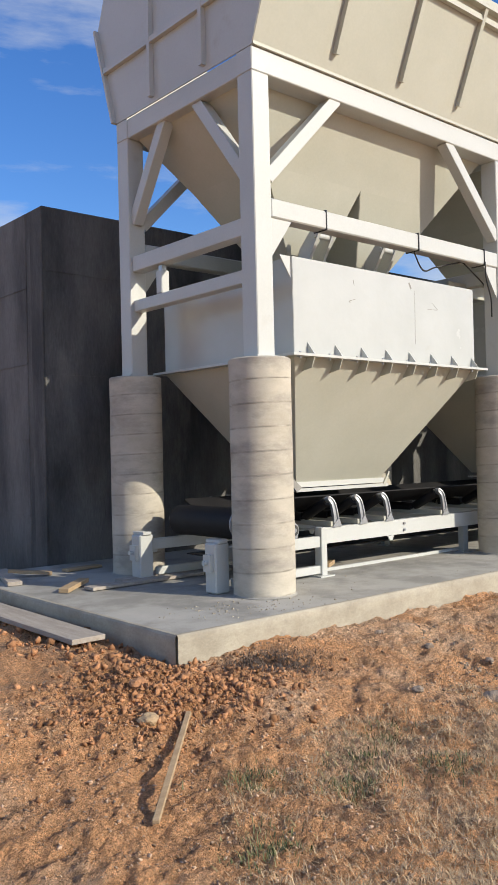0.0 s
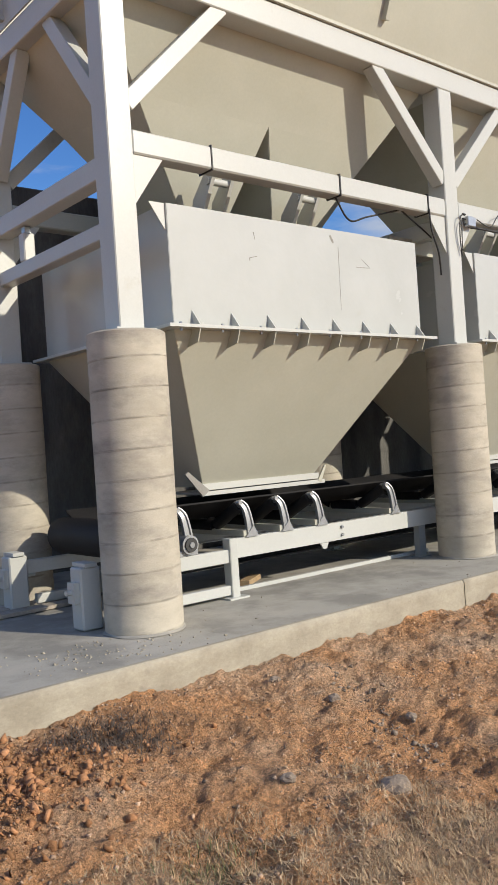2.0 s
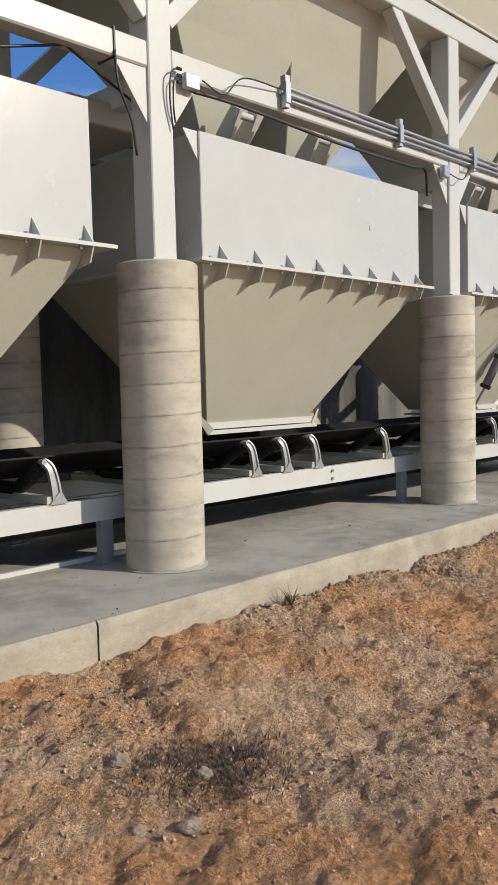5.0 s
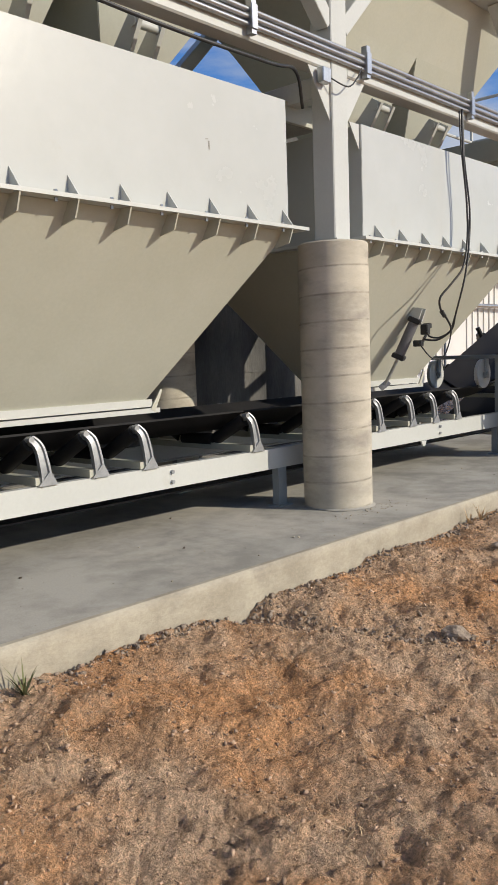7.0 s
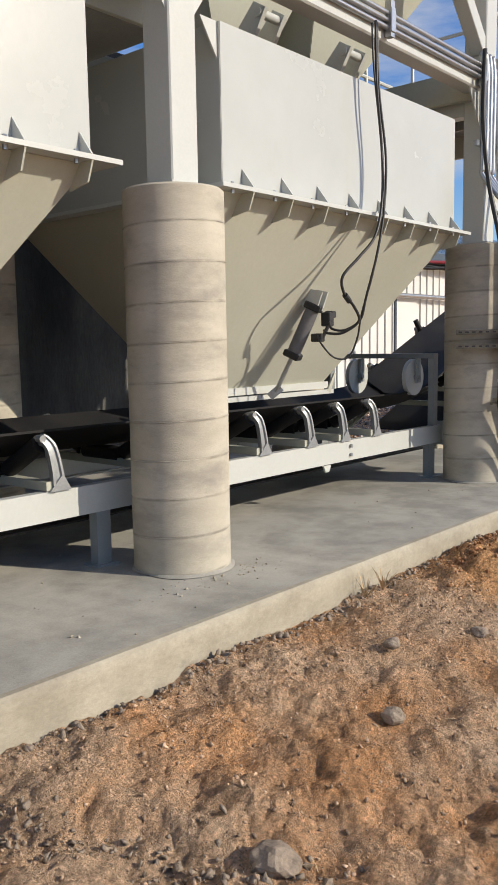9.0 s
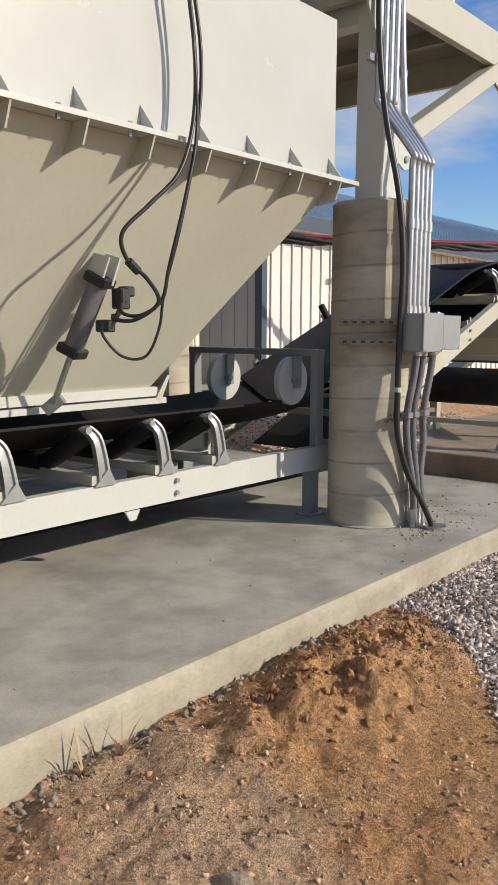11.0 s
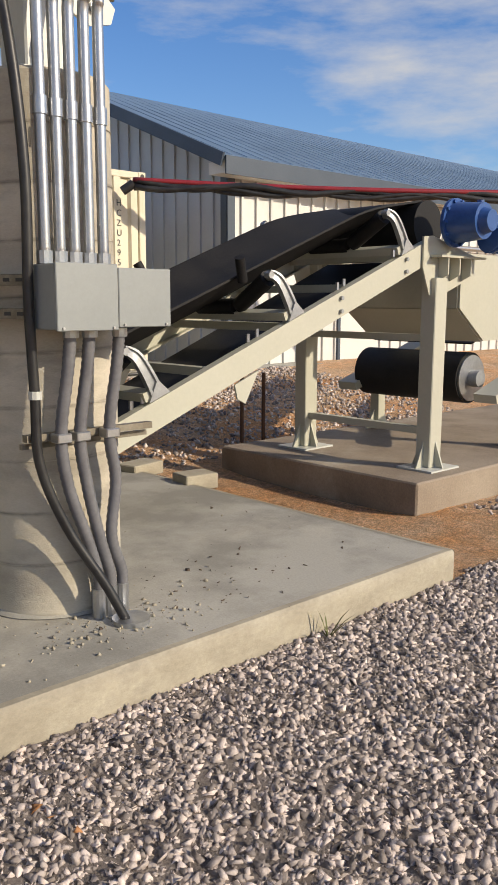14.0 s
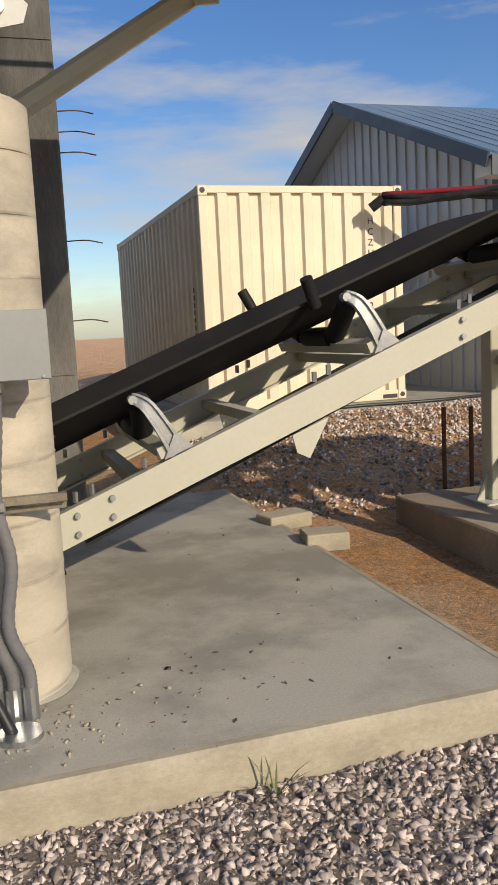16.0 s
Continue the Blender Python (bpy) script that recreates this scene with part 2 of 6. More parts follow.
def helix_wear(m, pitch, foot=0.02):
    """Dark broken seams and uneven lifts that a wound form leaves on a round pier."""
    n, l = m.node_tree.nodes, m.node_tree.links
    bs = n["Principled BSDF"]
    old = bs.inputs["Base Color"].links[0].from_socket

    def op(kind, a, b=None, c=None):
        k = n.new("ShaderNodeMath")
        k.operation = kind
        for i, v in enumerate((a, b, c)):
            if v is None:
                continue
            if isinstance(v, (int, float)):
                k.inputs[i].default_value = v
            else:
                l.new(v, k.inputs[i])
        return k.outputs[0]

    co = n.new("ShaderNodeTexCoord")
    sp = n.new("ShaderNodeSeparateXYZ")
    l.new(co.outputs["Object"], sp.inputs[0])
    turn = op("DIVIDE", op("ARCTAN2", sp.outputs["X"], op("MULTIPLY", sp.outputs["Y"], -1.0)), 2 * math.pi / LEAD)
    u = op("SUBTRACT", op("DIVIDE", op("SUBTRACT", sp.outputs["Z"], foot), pitch), turn)
    fr = op("FRACT", u)
    seam = n.new("ShaderNodeMapRange")
    seam.interpolation_type = "SMOOTHSTEP"
    l.new(op("ABSOLUTE", op("SUBTRACT", fr, 0.5)), seam.inputs["Value"])
    seam.inputs["From Min"].default_value, seam.inputs["From Max"].default_value = 0.44, 0.492
    nz = n.new("ShaderNodeTexNoise")
    nz.inputs["Scale"].default_value, nz.inputs["Detail"].default_value = 7.0, 5.0
    l.new(co.outputs["Object"], nz.inputs["Vector"])
    brk = n.new("ShaderNodeMapRange")
    l.new(nz.outputs["Fac"], brk.inputs["Value"])
    brk.inputs["From Min"].default_value, brk.inputs["From Max"].default_value = 0.35, 0.62
    brk.inputs["To Min"].default_value, brk.inputs["To Max"].default_value = 0.03, 0.36
    dark = op("SUBTRACT", 1.0, op("MULTIPLY", seam.outputs["Result"], brk.outputs["Result"]))
    oi = n.new("ShaderNodeObjectInfo")
    wn1 = n.new("ShaderNodeTexWhiteNoise")
    wn1.noise_dimensions = "1D"
    l.new(op("ADD", op("FLOOR", u), op("MULTIPLY", oi.outputs["Random"], 40.0)), wn1.inputs["W"])
    fac = op("MULTIPLY", dark, op("MULTIPLY_ADD", wn1.outputs["Value"], 0.13, 0.93))
    cc = n.new("ShaderNodeCombineColor")
    for k in ("Red", "Green", "Blue"):
        l.new(fac, cc.inputs[k])
    mx_ = n.new("ShaderNodeMix")
    mx_.data_type, mx_.blend_type = "RGBA", "MULTIPLY"
    mx_.inputs["Factor"].default_value = 1.0
    l.new(old, mx_.inputs["A"])
    l.new(cc.outputs["Color"], mx_.inputs["B"])
    l.new(mx_.outputs["Result"], bs.inputs["Base Color"])


helix_wear(M_PIER, PITCH)


def ground_material():
    """Clay: orange and tan soil, dark humus patches, grit specks and lumpy relief."""
    m = bpy.data.materials.new("clay_ground")
    m.use_nodes = True
    n, l = m.node_tree.nodes, m.node_tree.links
    bs = n["Principled BSDF"]
    bs.inputs["Roughness"].default_value = 0.95
    bs.inputs["Specular IOR Level"].default_value = 0.2
    co = n.new("ShaderNodeTexCoord").outputs["Object"]

    def nz(scale, detail=8.0, rough=0.65, warp=0.0):
        k = n.new("ShaderNodeTexNoise")
        k.inputs["Scale"].default_value, k.inputs["Detail"].default_value, k.inputs["Roughness"].default_value, k.inputs["Distortion"].default_value = scale, detail, rough, warp
        l.new(co, k.inputs["Vector"])
        return k.outputs["Fac"]

    def rng_(src, lo, hi, a=0.0, b=1.0):
        k = n.new("ShaderNodeMapRange")
        for name, v in (("From Min", lo), ("From Max", hi), ("To Min", a), ("To Max", b)):
            k.inputs[name].default_value = v
        l.new(src, k.inputs["Value"])
        return k.outputs["Result"]

    def mix(f, x, y, mode="MIX"):
        k = n.new("ShaderNodeMix")
        k.data_type, k.blend_type = "RGBA", mode
        if isinstance(f, float):
            k.inputs["Factor"].default_value = f
        else:
            l.new(f, k.inputs["Factor"])
        for sock, v in (("A", x), ("B", y)):
            if isinstance(v, tuple):
                k.inputs[sock].default_value = (*v, 1)
            else:
                l.new(v, k.inputs[sock])
        return k.outputs["Result"]

    def grey(v):
        k = n.new("ShaderNodeCombineColor")
        for c in ("Red", "Green", "Blue"):
            l.new(v, k.inputs[c])
        return k.outputs["Color"]

    fine, clump = nz(60, 9, 0.8), nz(17, 9, 0.75, 0.3)
    sp = n.new("ShaderNodeSeparateXYZ")
    l.new(co, sp.inputs[0])
    ad = n.new("ShaderNodeMath")
    ad.operation = "MULTIPLY_ADD"
    l.new(rng_(sp.outputs["X"], 2.5, 6.0, -0.12, 0.0), ad.inputs[0])
    ad.inputs[1].default_value = 1.0
    l.new(nz(1.1), ad.inputs[2])
    col = mix(rng_(ad.outputs[0], 0.40, 0.58), (0.56, 0.30, 0.145), (0.56, 0.385, 0.25))
    col = mix(rng_(nz(2.6, 9, 0.7, 0.6), 0.53, 0.70, 0.0, 0.85), col, (0.36, 0.225, 0.13))
    col = mix(rng_(nz(4.3, 9, 0.75, 1.0), 0.60, 0.72, 0.0, 0.75), col, (0.20, 0.13, 0.085))
    col = mix(rng_(nz(6.1, 8, 0.7), 0.60, 0.70, 0.0, 0.6), col, (0.62, 0.46, 0.31))
    edge = nz(3.0, 6, 0.6)
    for spot, near, far, tone in (((2.9, 4.15, 0.2), 0.35, 0.8, (0.44, 0.215, 0.09)), ((14.1, 4.3, 0.2), 0.5, 1.0, (0.55, 0.30, 0.135))):
        dn = n.new("ShaderNodeVectorMath")
        dn.operation = "DISTANCE"
        l.new(co, dn.inputs[0])
        dn.inputs[1].default_value = spot
        su = n.new("ShaderNodeMath")
        su.operation = "MULTIPLY_ADD"
        l.new(edge, su.inputs[0])
        su.inputs[1].default_value = 1.2
        l.new(dn.outputs["Value"], su.inputs[2])
        col = mix(rng_(su.outputs[0], near + 0.6, far + 0.6, 0.85, 0.0), col, tone)
    vo = n.new("ShaderNodeTexVoronoi")
    vo.inputs["Scale"].default_value = 75
    l.new(co, vo.inputs["Vector"])
    grit = rng_(vo.outputs["Distance"], 0.12, 0.2, 1.0, 0.0)
    keep = n.new("ShaderNodeSeparateColor")
    l.new(vo.outputs["Color"], keep.inputs["Color"])
    gm = n.new("ShaderNodeMath")
    gm.operation = "MULTIPLY"
    l.new(grit, gm.inputs[0])
    l.new(rng_(keep.outputs["Red"], 0.62, 0.68), gm.inputs[1])
    col = mix(gm.outputs[0], col, (0.60, 0.48, 0.36))
    col = mix(1.0, col, grey(rng_(fine, 0.36, 0.64, 0.5, 1.45)), "MULTIPLY")
    col = mix(1.0, col, grey(rng_(clump, 0.35, 0.65, 0.88, 1.52)), "MULTIPLY")
    l.new(col, bs.inputs["Base Color"])
    b1 = n.new("ShaderNodeBump")
    b1.inputs["Strength"].default_value, b1.inputs["Distance"].default_value = 1.0, 0.045
    l.new(clump, b1.inputs["Height"])
    b2 = n.new("ShaderNodeBump")
    b2.inputs["Strength"].default_value, b2.inputs["Distance"].default_value = 1.0, 0.02
    l.new(fine, b2.inputs["Height"])
    l.new(b1.outputs["Normal"], b2.inputs["Normal"])
    l.new(b2.outputs["Normal"], bs.inputs["Normal"])
    return m


M_GROUND = ground_material()


# ---- building helpers ----
def B():
    return bmesh.new()


def box(bm, x0, x1, y0, y1, z0, z1, bevel=0.0, m=None):
    mt = Matrix.Translation(((x0 + x1) / 2, (y0 + y1) / 2, (z0 + z1) / 2)) @ Matrix.Diagonal((abs(x1 - x0), abs(y1 - y0), abs(z1 - z0), 1))
    if m is not None:
        mt = m @ mt
    vs = bmesh.ops.create_cube(bm, size=1, matrix=mt)["verts"]
    if bevel:
        es = list({e for v in vs for e in v.link_edges})
        bmesh.ops.bevel(bm, geom=es, offset=bevel, segments=1, affect="EDGES")
    return bm


def beam(bm, p, q, w, h, up=(0, 0, 1), bevel=0.0):
    """A bar from p to q, w across and h deep."""
    p, q = Vector(p), Vector(q)
    d = (q - p).normalized()
    s = d.cross(Vector(up)).normalized()
    u = s.cross(d)
    rot = Matrix((s, d, u)).transposed().to_4x4()
    m = Matrix.Translation((p + q) / 2) @ rot
    n = (q - p).length
    return box(bm, -w / 2, w / 2, -n / 2, n / 2, -h / 2, h / 2, bevel, m)


def cyl(bm, p, q, r, n=16, r2=None, caps=True):
    p, q = Vector(p), Vector(q)
    d = q - p
    m = Matrix.Translation((p + q) / 2) @ d.to_track_quat("Z", "Y").to_matrix().to_4x4()
    bmesh.ops.create_cone(bm, cap_ends=caps, segments=n, radius1=r, radius2=r if r2 is None else r2, depth=d.length, matrix=m)
    return bm


def smooth_path(pts, n=8):
    """Points along a Catmull-Rom curve."""
    ps = [Vector(p) for p in pts]
    ps = [2 * ps[0] - ps[1]] + ps + [2 * ps[-1] - ps[-2]]
    out = []
    for i in range(1, len(ps) - 2):
        a, b, c, d = ps[i - 1:i + 3]
        for k in range(n):
            t = k / n
            out.append(0.5 * (2 * b + (c - a) * t + (2 * a - 5 * b + 4 * c - d) * t * t + (3 * b - a - 3 * c + d) * t ** 3))
    return out + [ps[-2]]


def pipe(bm, pts, r, n=8, ribs=0.0):
    rings = []
    for i, p in enumerate(pts):
        d = (pts[min(i + 1, len(pts) - 1)] - pts[max(i - 1, 0)]).normalized()
        a = d.orthogonal().normalized() if i == 0 else (prev - d * prev.dot(d)).normalized()
        prev = a
        b = d.cross(a)
        rr = r * (1 + (ribs if i % 2 else -ribs))
        rings.append([bm.verts.new(p + rr * (a * math.cos(2 * math.pi * k / n) + b * math.sin(2 * math.pi * k / n))) for k in range(n)])
    for r0, r1 in zip(rings, rings[1:]):
        for k in range(n):
            f = bm.faces.new((r0[k], r0[(k + 1) % n], r1[(k + 1) % n], r1[k]))
            f.smooth = True
    bm.faces.new(rings[0][::-1])
    bm.faces.new(rings[-1])
    return bm


def plate(bm, pts, thick):
    """A flat plate of that outline; its thickness lies on both sides."""
    ps = [Vector(p) for p in pts]
    nrm = (ps[1] - ps[0]).cross(ps[2] - ps[0]).normalized() * thick / 2
    a = [bm.verts.new(p + nrm) for p in ps]
    b = [bm.verts.new(p - nrm) for p in ps]
    bm.faces.new(a)
    bm.faces.new(b[::-1])
    for i in range(len(ps)):
        j = (i + 1) % len(ps)
        bm.faces.new((a[j], a[i], b[i], b[j]))
    return bm


def link_mesh(name, bm, material, smooth=False):
    bmesh.ops.recalc_face_normals(bm, faces=bm.faces)
    me = bpy.data.meshes.new(name)
    bm.to_mesh(me)
    bm.free()
    me.materials.append(material)
    if smooth:
        me.polygons.foreach_set("use_smooth", [True] * len(me.polygons))
        me.set_sharp_from_angle(angle=radians(40))
    return new(name, me)


ORIGIN = {}


def thing(name, loc, label, category, group="", kind=""):
    ob = new(name)
    ob.location = loc
    ob.empty_display_size = 0.1
    ORIGIN[ob.name] = Vector(loc)
    return tagged(ob, label, category, group, kind)


def part(name, bm, material, parent, label="", smooth=False):
    """Links a bmesh, made in world places, as one mesh under its thing or part."""
    o = ORIGIN[parent.name]
    bmesh.ops.translate(bm, verts=bm.verts, vec=-o)
    ob = link_mesh(name, bm, material, smooth)
    ob.parent = parent
    ORIGIN[ob.name] = o
    return tagged(ob, label)


def single(name, bm, material, loc, label, category, group="", kind="", smooth=False):
    """A thing that is one mesh, with its origin at loc."""
    bmesh.ops.translate(bm, verts=bm.verts, vec=-Vector(loc))
    ob = link_mesh(name, bm, material, smooth)
    ob.location = loc
    ORIGIN[ob.name] = Vector(loc)
    return tagged(ob, label, category, group, kind)


def sstep(v, a, b):
    t = min(1.0, max(0.0, (v - a) / (b - a)))
    return t * t * (3 - 2 * t)


# ---- plan ----
SLAB_Z, SLAB_X0, SLAB_X1, SLAB_Y0, SLAB_Y1 = 0.35, 3.32, 17.9, 4.67, 8.72
PIER_X = (4.83, 8.58, 12.37, 16.08)
BAY_X = (4.83, 8.58, 12.33)
ROW_F, ROW_B, PIER_R, PIER_TOP = 5.45, 7.45, 0.275, 2.405
BIN_OFF, BIN_W, BIN_Y0, BIN_Y1, BIN_Z0, BIN_Z1 = 0.38, 2.81, 5.40, 7.42, 2.47, 3.37
BELT_Y = 6.4


def ground_height(x, y):
    base = 0.0 + 0.15 * sstep(y, 2.9, 4.6)
    east = sstep(x, 11.5, 14.5)
    base = base * (1 - east) + east * (0.12 + 0.07 * sstep(y, 2.5, 4.6))
    west = 1 - sstep(x, 2.6, 3.6)
    base += west * 0.05 * sstep(y, 4.4, 5.5)
    base += 0.46 * sstep(y, 6.5, 11.0) * sstep(x, 16.5, 19.5)
    if -6 < x < 26 and -3 < y < 13:
        rough = 1 - 0.7 * east
        v = Vector((x, y, 0))
        base += rough * 0.055 * noise.fractal(v * 1.3, 1.0, 2.0, 4) * (0.4 + 0.6 * sstep(y, 1.0, 3.0))
        base += rough * 0.034 * noise.fractal(v * 5.5, 0.75, 2.0, 4) + rough * 0.018 * abs(noise.noise(v * 19)) + rough * 0.014 * (abs(noise.noise(v * 8.5 + Vector((0, 0, 4)))) - 0.2) + rough * 0.010 * noise.noise(v * 30)
        # washed-out hollow by the slab's joint, heap by its corner
        base -= 0.09 * math.exp(-((x - (7.42 - 0.35 * (4.6 - y))) / 0.16) ** 2 - ((y - 4.15) / 0.45) ** 2) - 0.05 * math.exp(-((x - 6.9) / 0.5) ** 2 - ((y - 4.1) / 0.4) ** 2)
        gx = x - (10.35 + 0.5 * (4.6 - y))
        base -= 0.07 * math.exp(-(gx / 0.13) ** 2) * sstep(y, 3.3, 3.9)
        base -= 0.05 * math.exp(-((x - (5.4 - 0.39 * (4.15 - y))) / 0.12) ** 2) * sstep(y, 3.0, 3.4) * (1 - sstep(y, 4.1, 4.3))
        base += 0.07 * math.exp(-((x - 2.9) / 0.55) ** 2 - ((y - 4.3) / 0.45) ** 2)
        mound = math.exp(-((x - 14.1) / 0.75) ** 2 - ((y - 4.3) / 0.3) ** 2)
        base += mound * (0.11 + 0.09 * noise.fractal(v * 5.0 + Vector((0, 0, 7)), 0.6, 2.0, 4))
    if SLAB_X0 - 0.03 < x < SLAB_X1 + 0.03 and SLAB_Y0 - 0.03 < y < 9:
        base = min(base, 0.22)
    return base


def build_ground():
    def axis(lo, hi, step, far):
        a = list(np.arange(lo, hi + 1e-6, step))
        s, v = step, hi
        up = []
        while v < far:
            s *= 1.35
            v += s
            up.append(v)
        s, v = step, lo
        dn = []
        while v > -far:
            s *= 1.35
            v -= s
            dn.append(v)
        return dn[::-1] + a + up
    xs, ys = axis(-0.5, 19.5, 0.027, 1500), axis(1.6, 4.75, 0.024, 1500)
    nx, ny = len(xs), len(ys)
    vs = [(x, y, ground_height(x, y)) for y in ys for x in xs]
    fs = [(j * nx + i, j * nx + i + 1, (j + 1) * nx + i + 1, (j + 1) * nx + i) for j in range(ny - 1) for i in range(nx - 1)]
    me = bpy.data.meshes.new("ground")
    me.from_pydata(vs, [], fs)
    me.materials.append(M_GROUND)
    me.polygons.foreach_set("use_smooth", [True] * len(me.polygons))
    tagged(new("ground", me), "orange clay ground with tan dirt and washed ruts", "ground", kind="structure")


build_ground()

# slab with its front edge strip in two casts
bm = B()
box(bm, SLAB_X0 + 0.012, SLAB_X1 - 0.012, SLAB_Y0 + 0.012, SLAB_Y1, 0.05, SLAB_Z, 0.006)
single("concrete_slab", bm, M_SLAB, (10, 6.5, 0.05), "smooth grey concrete slab with dusty patches", "slab", kind="structure")


def slab_edge(name, p, q):
    """A cast face with an uneven, lightly chipped arris."""
    bm = B()
    p, q = Vector(p), Vector(q)
    n = int((q - p).length / 0.06)
    d = (q - p).normalized()
    out = Vector((d.y, -d.x, 0))
    rows = []
    for i in range(n + 1):
        c = p + (q - p) * i / n
        w = 0.004 * noise.noise(c * 2.3) + 0.003 * noise.noise(c * 11)
        chip = 0.012 * max(0, noise.noise(c * 6 + Vector((3, 1, 0))) - 0.25)
        rows.append([bm.verts.new(c + out * (0.012 + w) + Vector((0, 0, z))) for z in (0.0, 0.15, 0.29, 0.338 - chip)] + [bm.verts.new(c + out * (0.0 - chip) + Vector((0, 0, 0.3515)))] + [bm.verts.new(c - out * 0.03 + Vector((0, 0, 0.352)))])
    for r0, r1 in zip(rows, rows[1:]):
        for k in range(5):
            bm.faces.new((r0[k], r1[k], r1[k + 1], r0[k + 1])).smooth = k < 3
    single(name, bm, M_SLABEDGE, ((p + q) / 2), "pale formed concrete slab edge with stains and chips", "slab edge", kind="structure")


slab_edge("slab_edge_south_1", (SLAB_X0, SLAB_Y0, 0), (7.42, SLAB_Y0, 0))
slab_edge("slab_edge_south_2", (7.435, SLAB_Y0 + 0.004, 0), (SLAB_X1, SLAB_Y0 + 0.004, 0))
slab_edge("slab_edge_east", (SLAB_X1, SLAB_Y0, 0), (SLAB_X1, SLAB_Y1, 0))
slab_edge("slab_edge_west", (SLAB_X0, SLAB_Y1, 0), (SLAB_X0, SLAB_Y0, 0))

# retaining wall of the loading ramp
bm = B()
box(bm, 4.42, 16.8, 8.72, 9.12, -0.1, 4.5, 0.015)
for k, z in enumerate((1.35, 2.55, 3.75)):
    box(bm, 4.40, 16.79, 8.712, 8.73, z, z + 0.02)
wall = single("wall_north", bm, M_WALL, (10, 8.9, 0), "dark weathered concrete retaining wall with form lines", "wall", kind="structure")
bm = B()
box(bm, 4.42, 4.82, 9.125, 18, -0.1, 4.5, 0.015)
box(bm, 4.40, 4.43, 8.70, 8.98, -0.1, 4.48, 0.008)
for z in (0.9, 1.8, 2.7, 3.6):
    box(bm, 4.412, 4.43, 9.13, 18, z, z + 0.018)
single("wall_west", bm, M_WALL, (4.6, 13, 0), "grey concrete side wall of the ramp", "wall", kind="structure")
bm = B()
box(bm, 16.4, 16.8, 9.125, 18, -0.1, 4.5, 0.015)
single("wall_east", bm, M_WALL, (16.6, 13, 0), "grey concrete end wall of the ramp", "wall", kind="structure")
bm = B()
box(bm, 4.83, 16.39, 9.13, 18, 3.9, 4.3)
single("ramp_fill", bm, M_GROUND, (10, 13, 4), "packed clay fill on the loading ramp", "ramp", kind="structure")
for z in (1.75, 2.35, 3.0, 3.15, 3.3):
    bm = B()
    pipe(bm, smooth_path([(16.75, 8.9, z), (16.95, 8.88, z + 0.01), (17.08, 8.86, z - 0.015)], 4), 0.005, 6)
    single("rebar_stub", bm, M_RUST, (16.8, 8.9, z), "thin rusty rebar stub sticking out of the wall end", "rebar", "rebar stubs in the wall")


# ---- piers ----
def pier(x, y, group):
    th = thing("concrete_pier", (x, y, SLAB_Z), "round beige concrete pier with ringed form seams", "pier", group)
    bm = B()
    n, hh = 40, PIER_TOP - SLAB_Z
    rows = []
    for j in range(25):
        z = hh * j / 24
        rows.append([bm.verts.new(Vector((x, y, SLAB_Z + z)) + (PIER_R + 0.003 * noise.noise(Vector((math.cos(a) * 2 + x, math.sin(a) * 2, z * 2)))) * Vector((math.cos(a), math.sin(a), 0))) for a in (2 * math.pi * k / n for k in range(n))])
    for r0, r1 in zip(rows, rows[1:]):
        for k in range(n):
            bm.faces.new((r0[k], r0[(k + 1) % n], r1[(k + 1) % n], r1[k]))
    top = [bm.verts.new(v.co + (Vector((x, y, v.co.z)) - v.co) * 0.05 + Vector((0, 0, 0.012))) for v in rows[-1]]
    for k in range(n):
        bm.faces.new((rows[-1][k], rows[-1][(k + 1) % n], top[(k + 1) % n], top[k]))
    bm.faces.new(top)
    part("shaft", bm, M_PIER, th, smooth=True)
    for k in range(int(hh / PITCH) + 1):
        pts = []
        for i in range(29):
            a = 2 * math.pi * (i / 28 - 0.5)
            z = 0.02 + PITCH * (k + LEAD * a / (2 * math.pi))
            pts.append(Vector((x + (PIER_R + 0.001) * math.sin(a), y - (PIER_R + 0.001) * math.cos(a), SLAB_Z + z)))
        if 0.02 < pts[0].z - SLAB_Z and pts[-1].z < PIER_TOP - 0.02:
            part("form_seam", pipe(B(), pts, 0.0018, 5), M_PIER, th)
    # spilled grout round the foot
    bm = B()
    ring = [bm.verts.new((x + (PIER_R + 0.022 + 0.03 * noise.noise(Vector((math.cos(a) * 1.5 + x, math.sin(a) * 1.5, y)))) * math.cos(a), y + (PIER_R + 0.022 + 0.03 * noise.noise(Vector((math.cos(a) * 1.5 + x, math.sin(a) * 1.5, y)))) * math.sin(a), SLAB_Z + 0.004)) for a in (2 * math.pi * k / 40 for k in range(40))]
    ins = [bm.verts.new((x + (PIER_R - 0.01) * math.cos(a), y + (PIER_R - 0.01) * math.sin(a), SLAB_Z + 0.022)) for a in (2 * math.pi * k / 40 for k in range(40))]
    for k in range(40):
        bm.faces.new((ring[k], ring[(k + 1) % 40], ins[(k + 1) % 40], ins[k]))
    part("grout_collar", bm, M_SLAB, th, smooth=True)


for px in PIER_X:
    pier(px, ROW_F, "front row of piers")
for px in PIER_X:
    pier(px, ROW_B, "back row of piers")

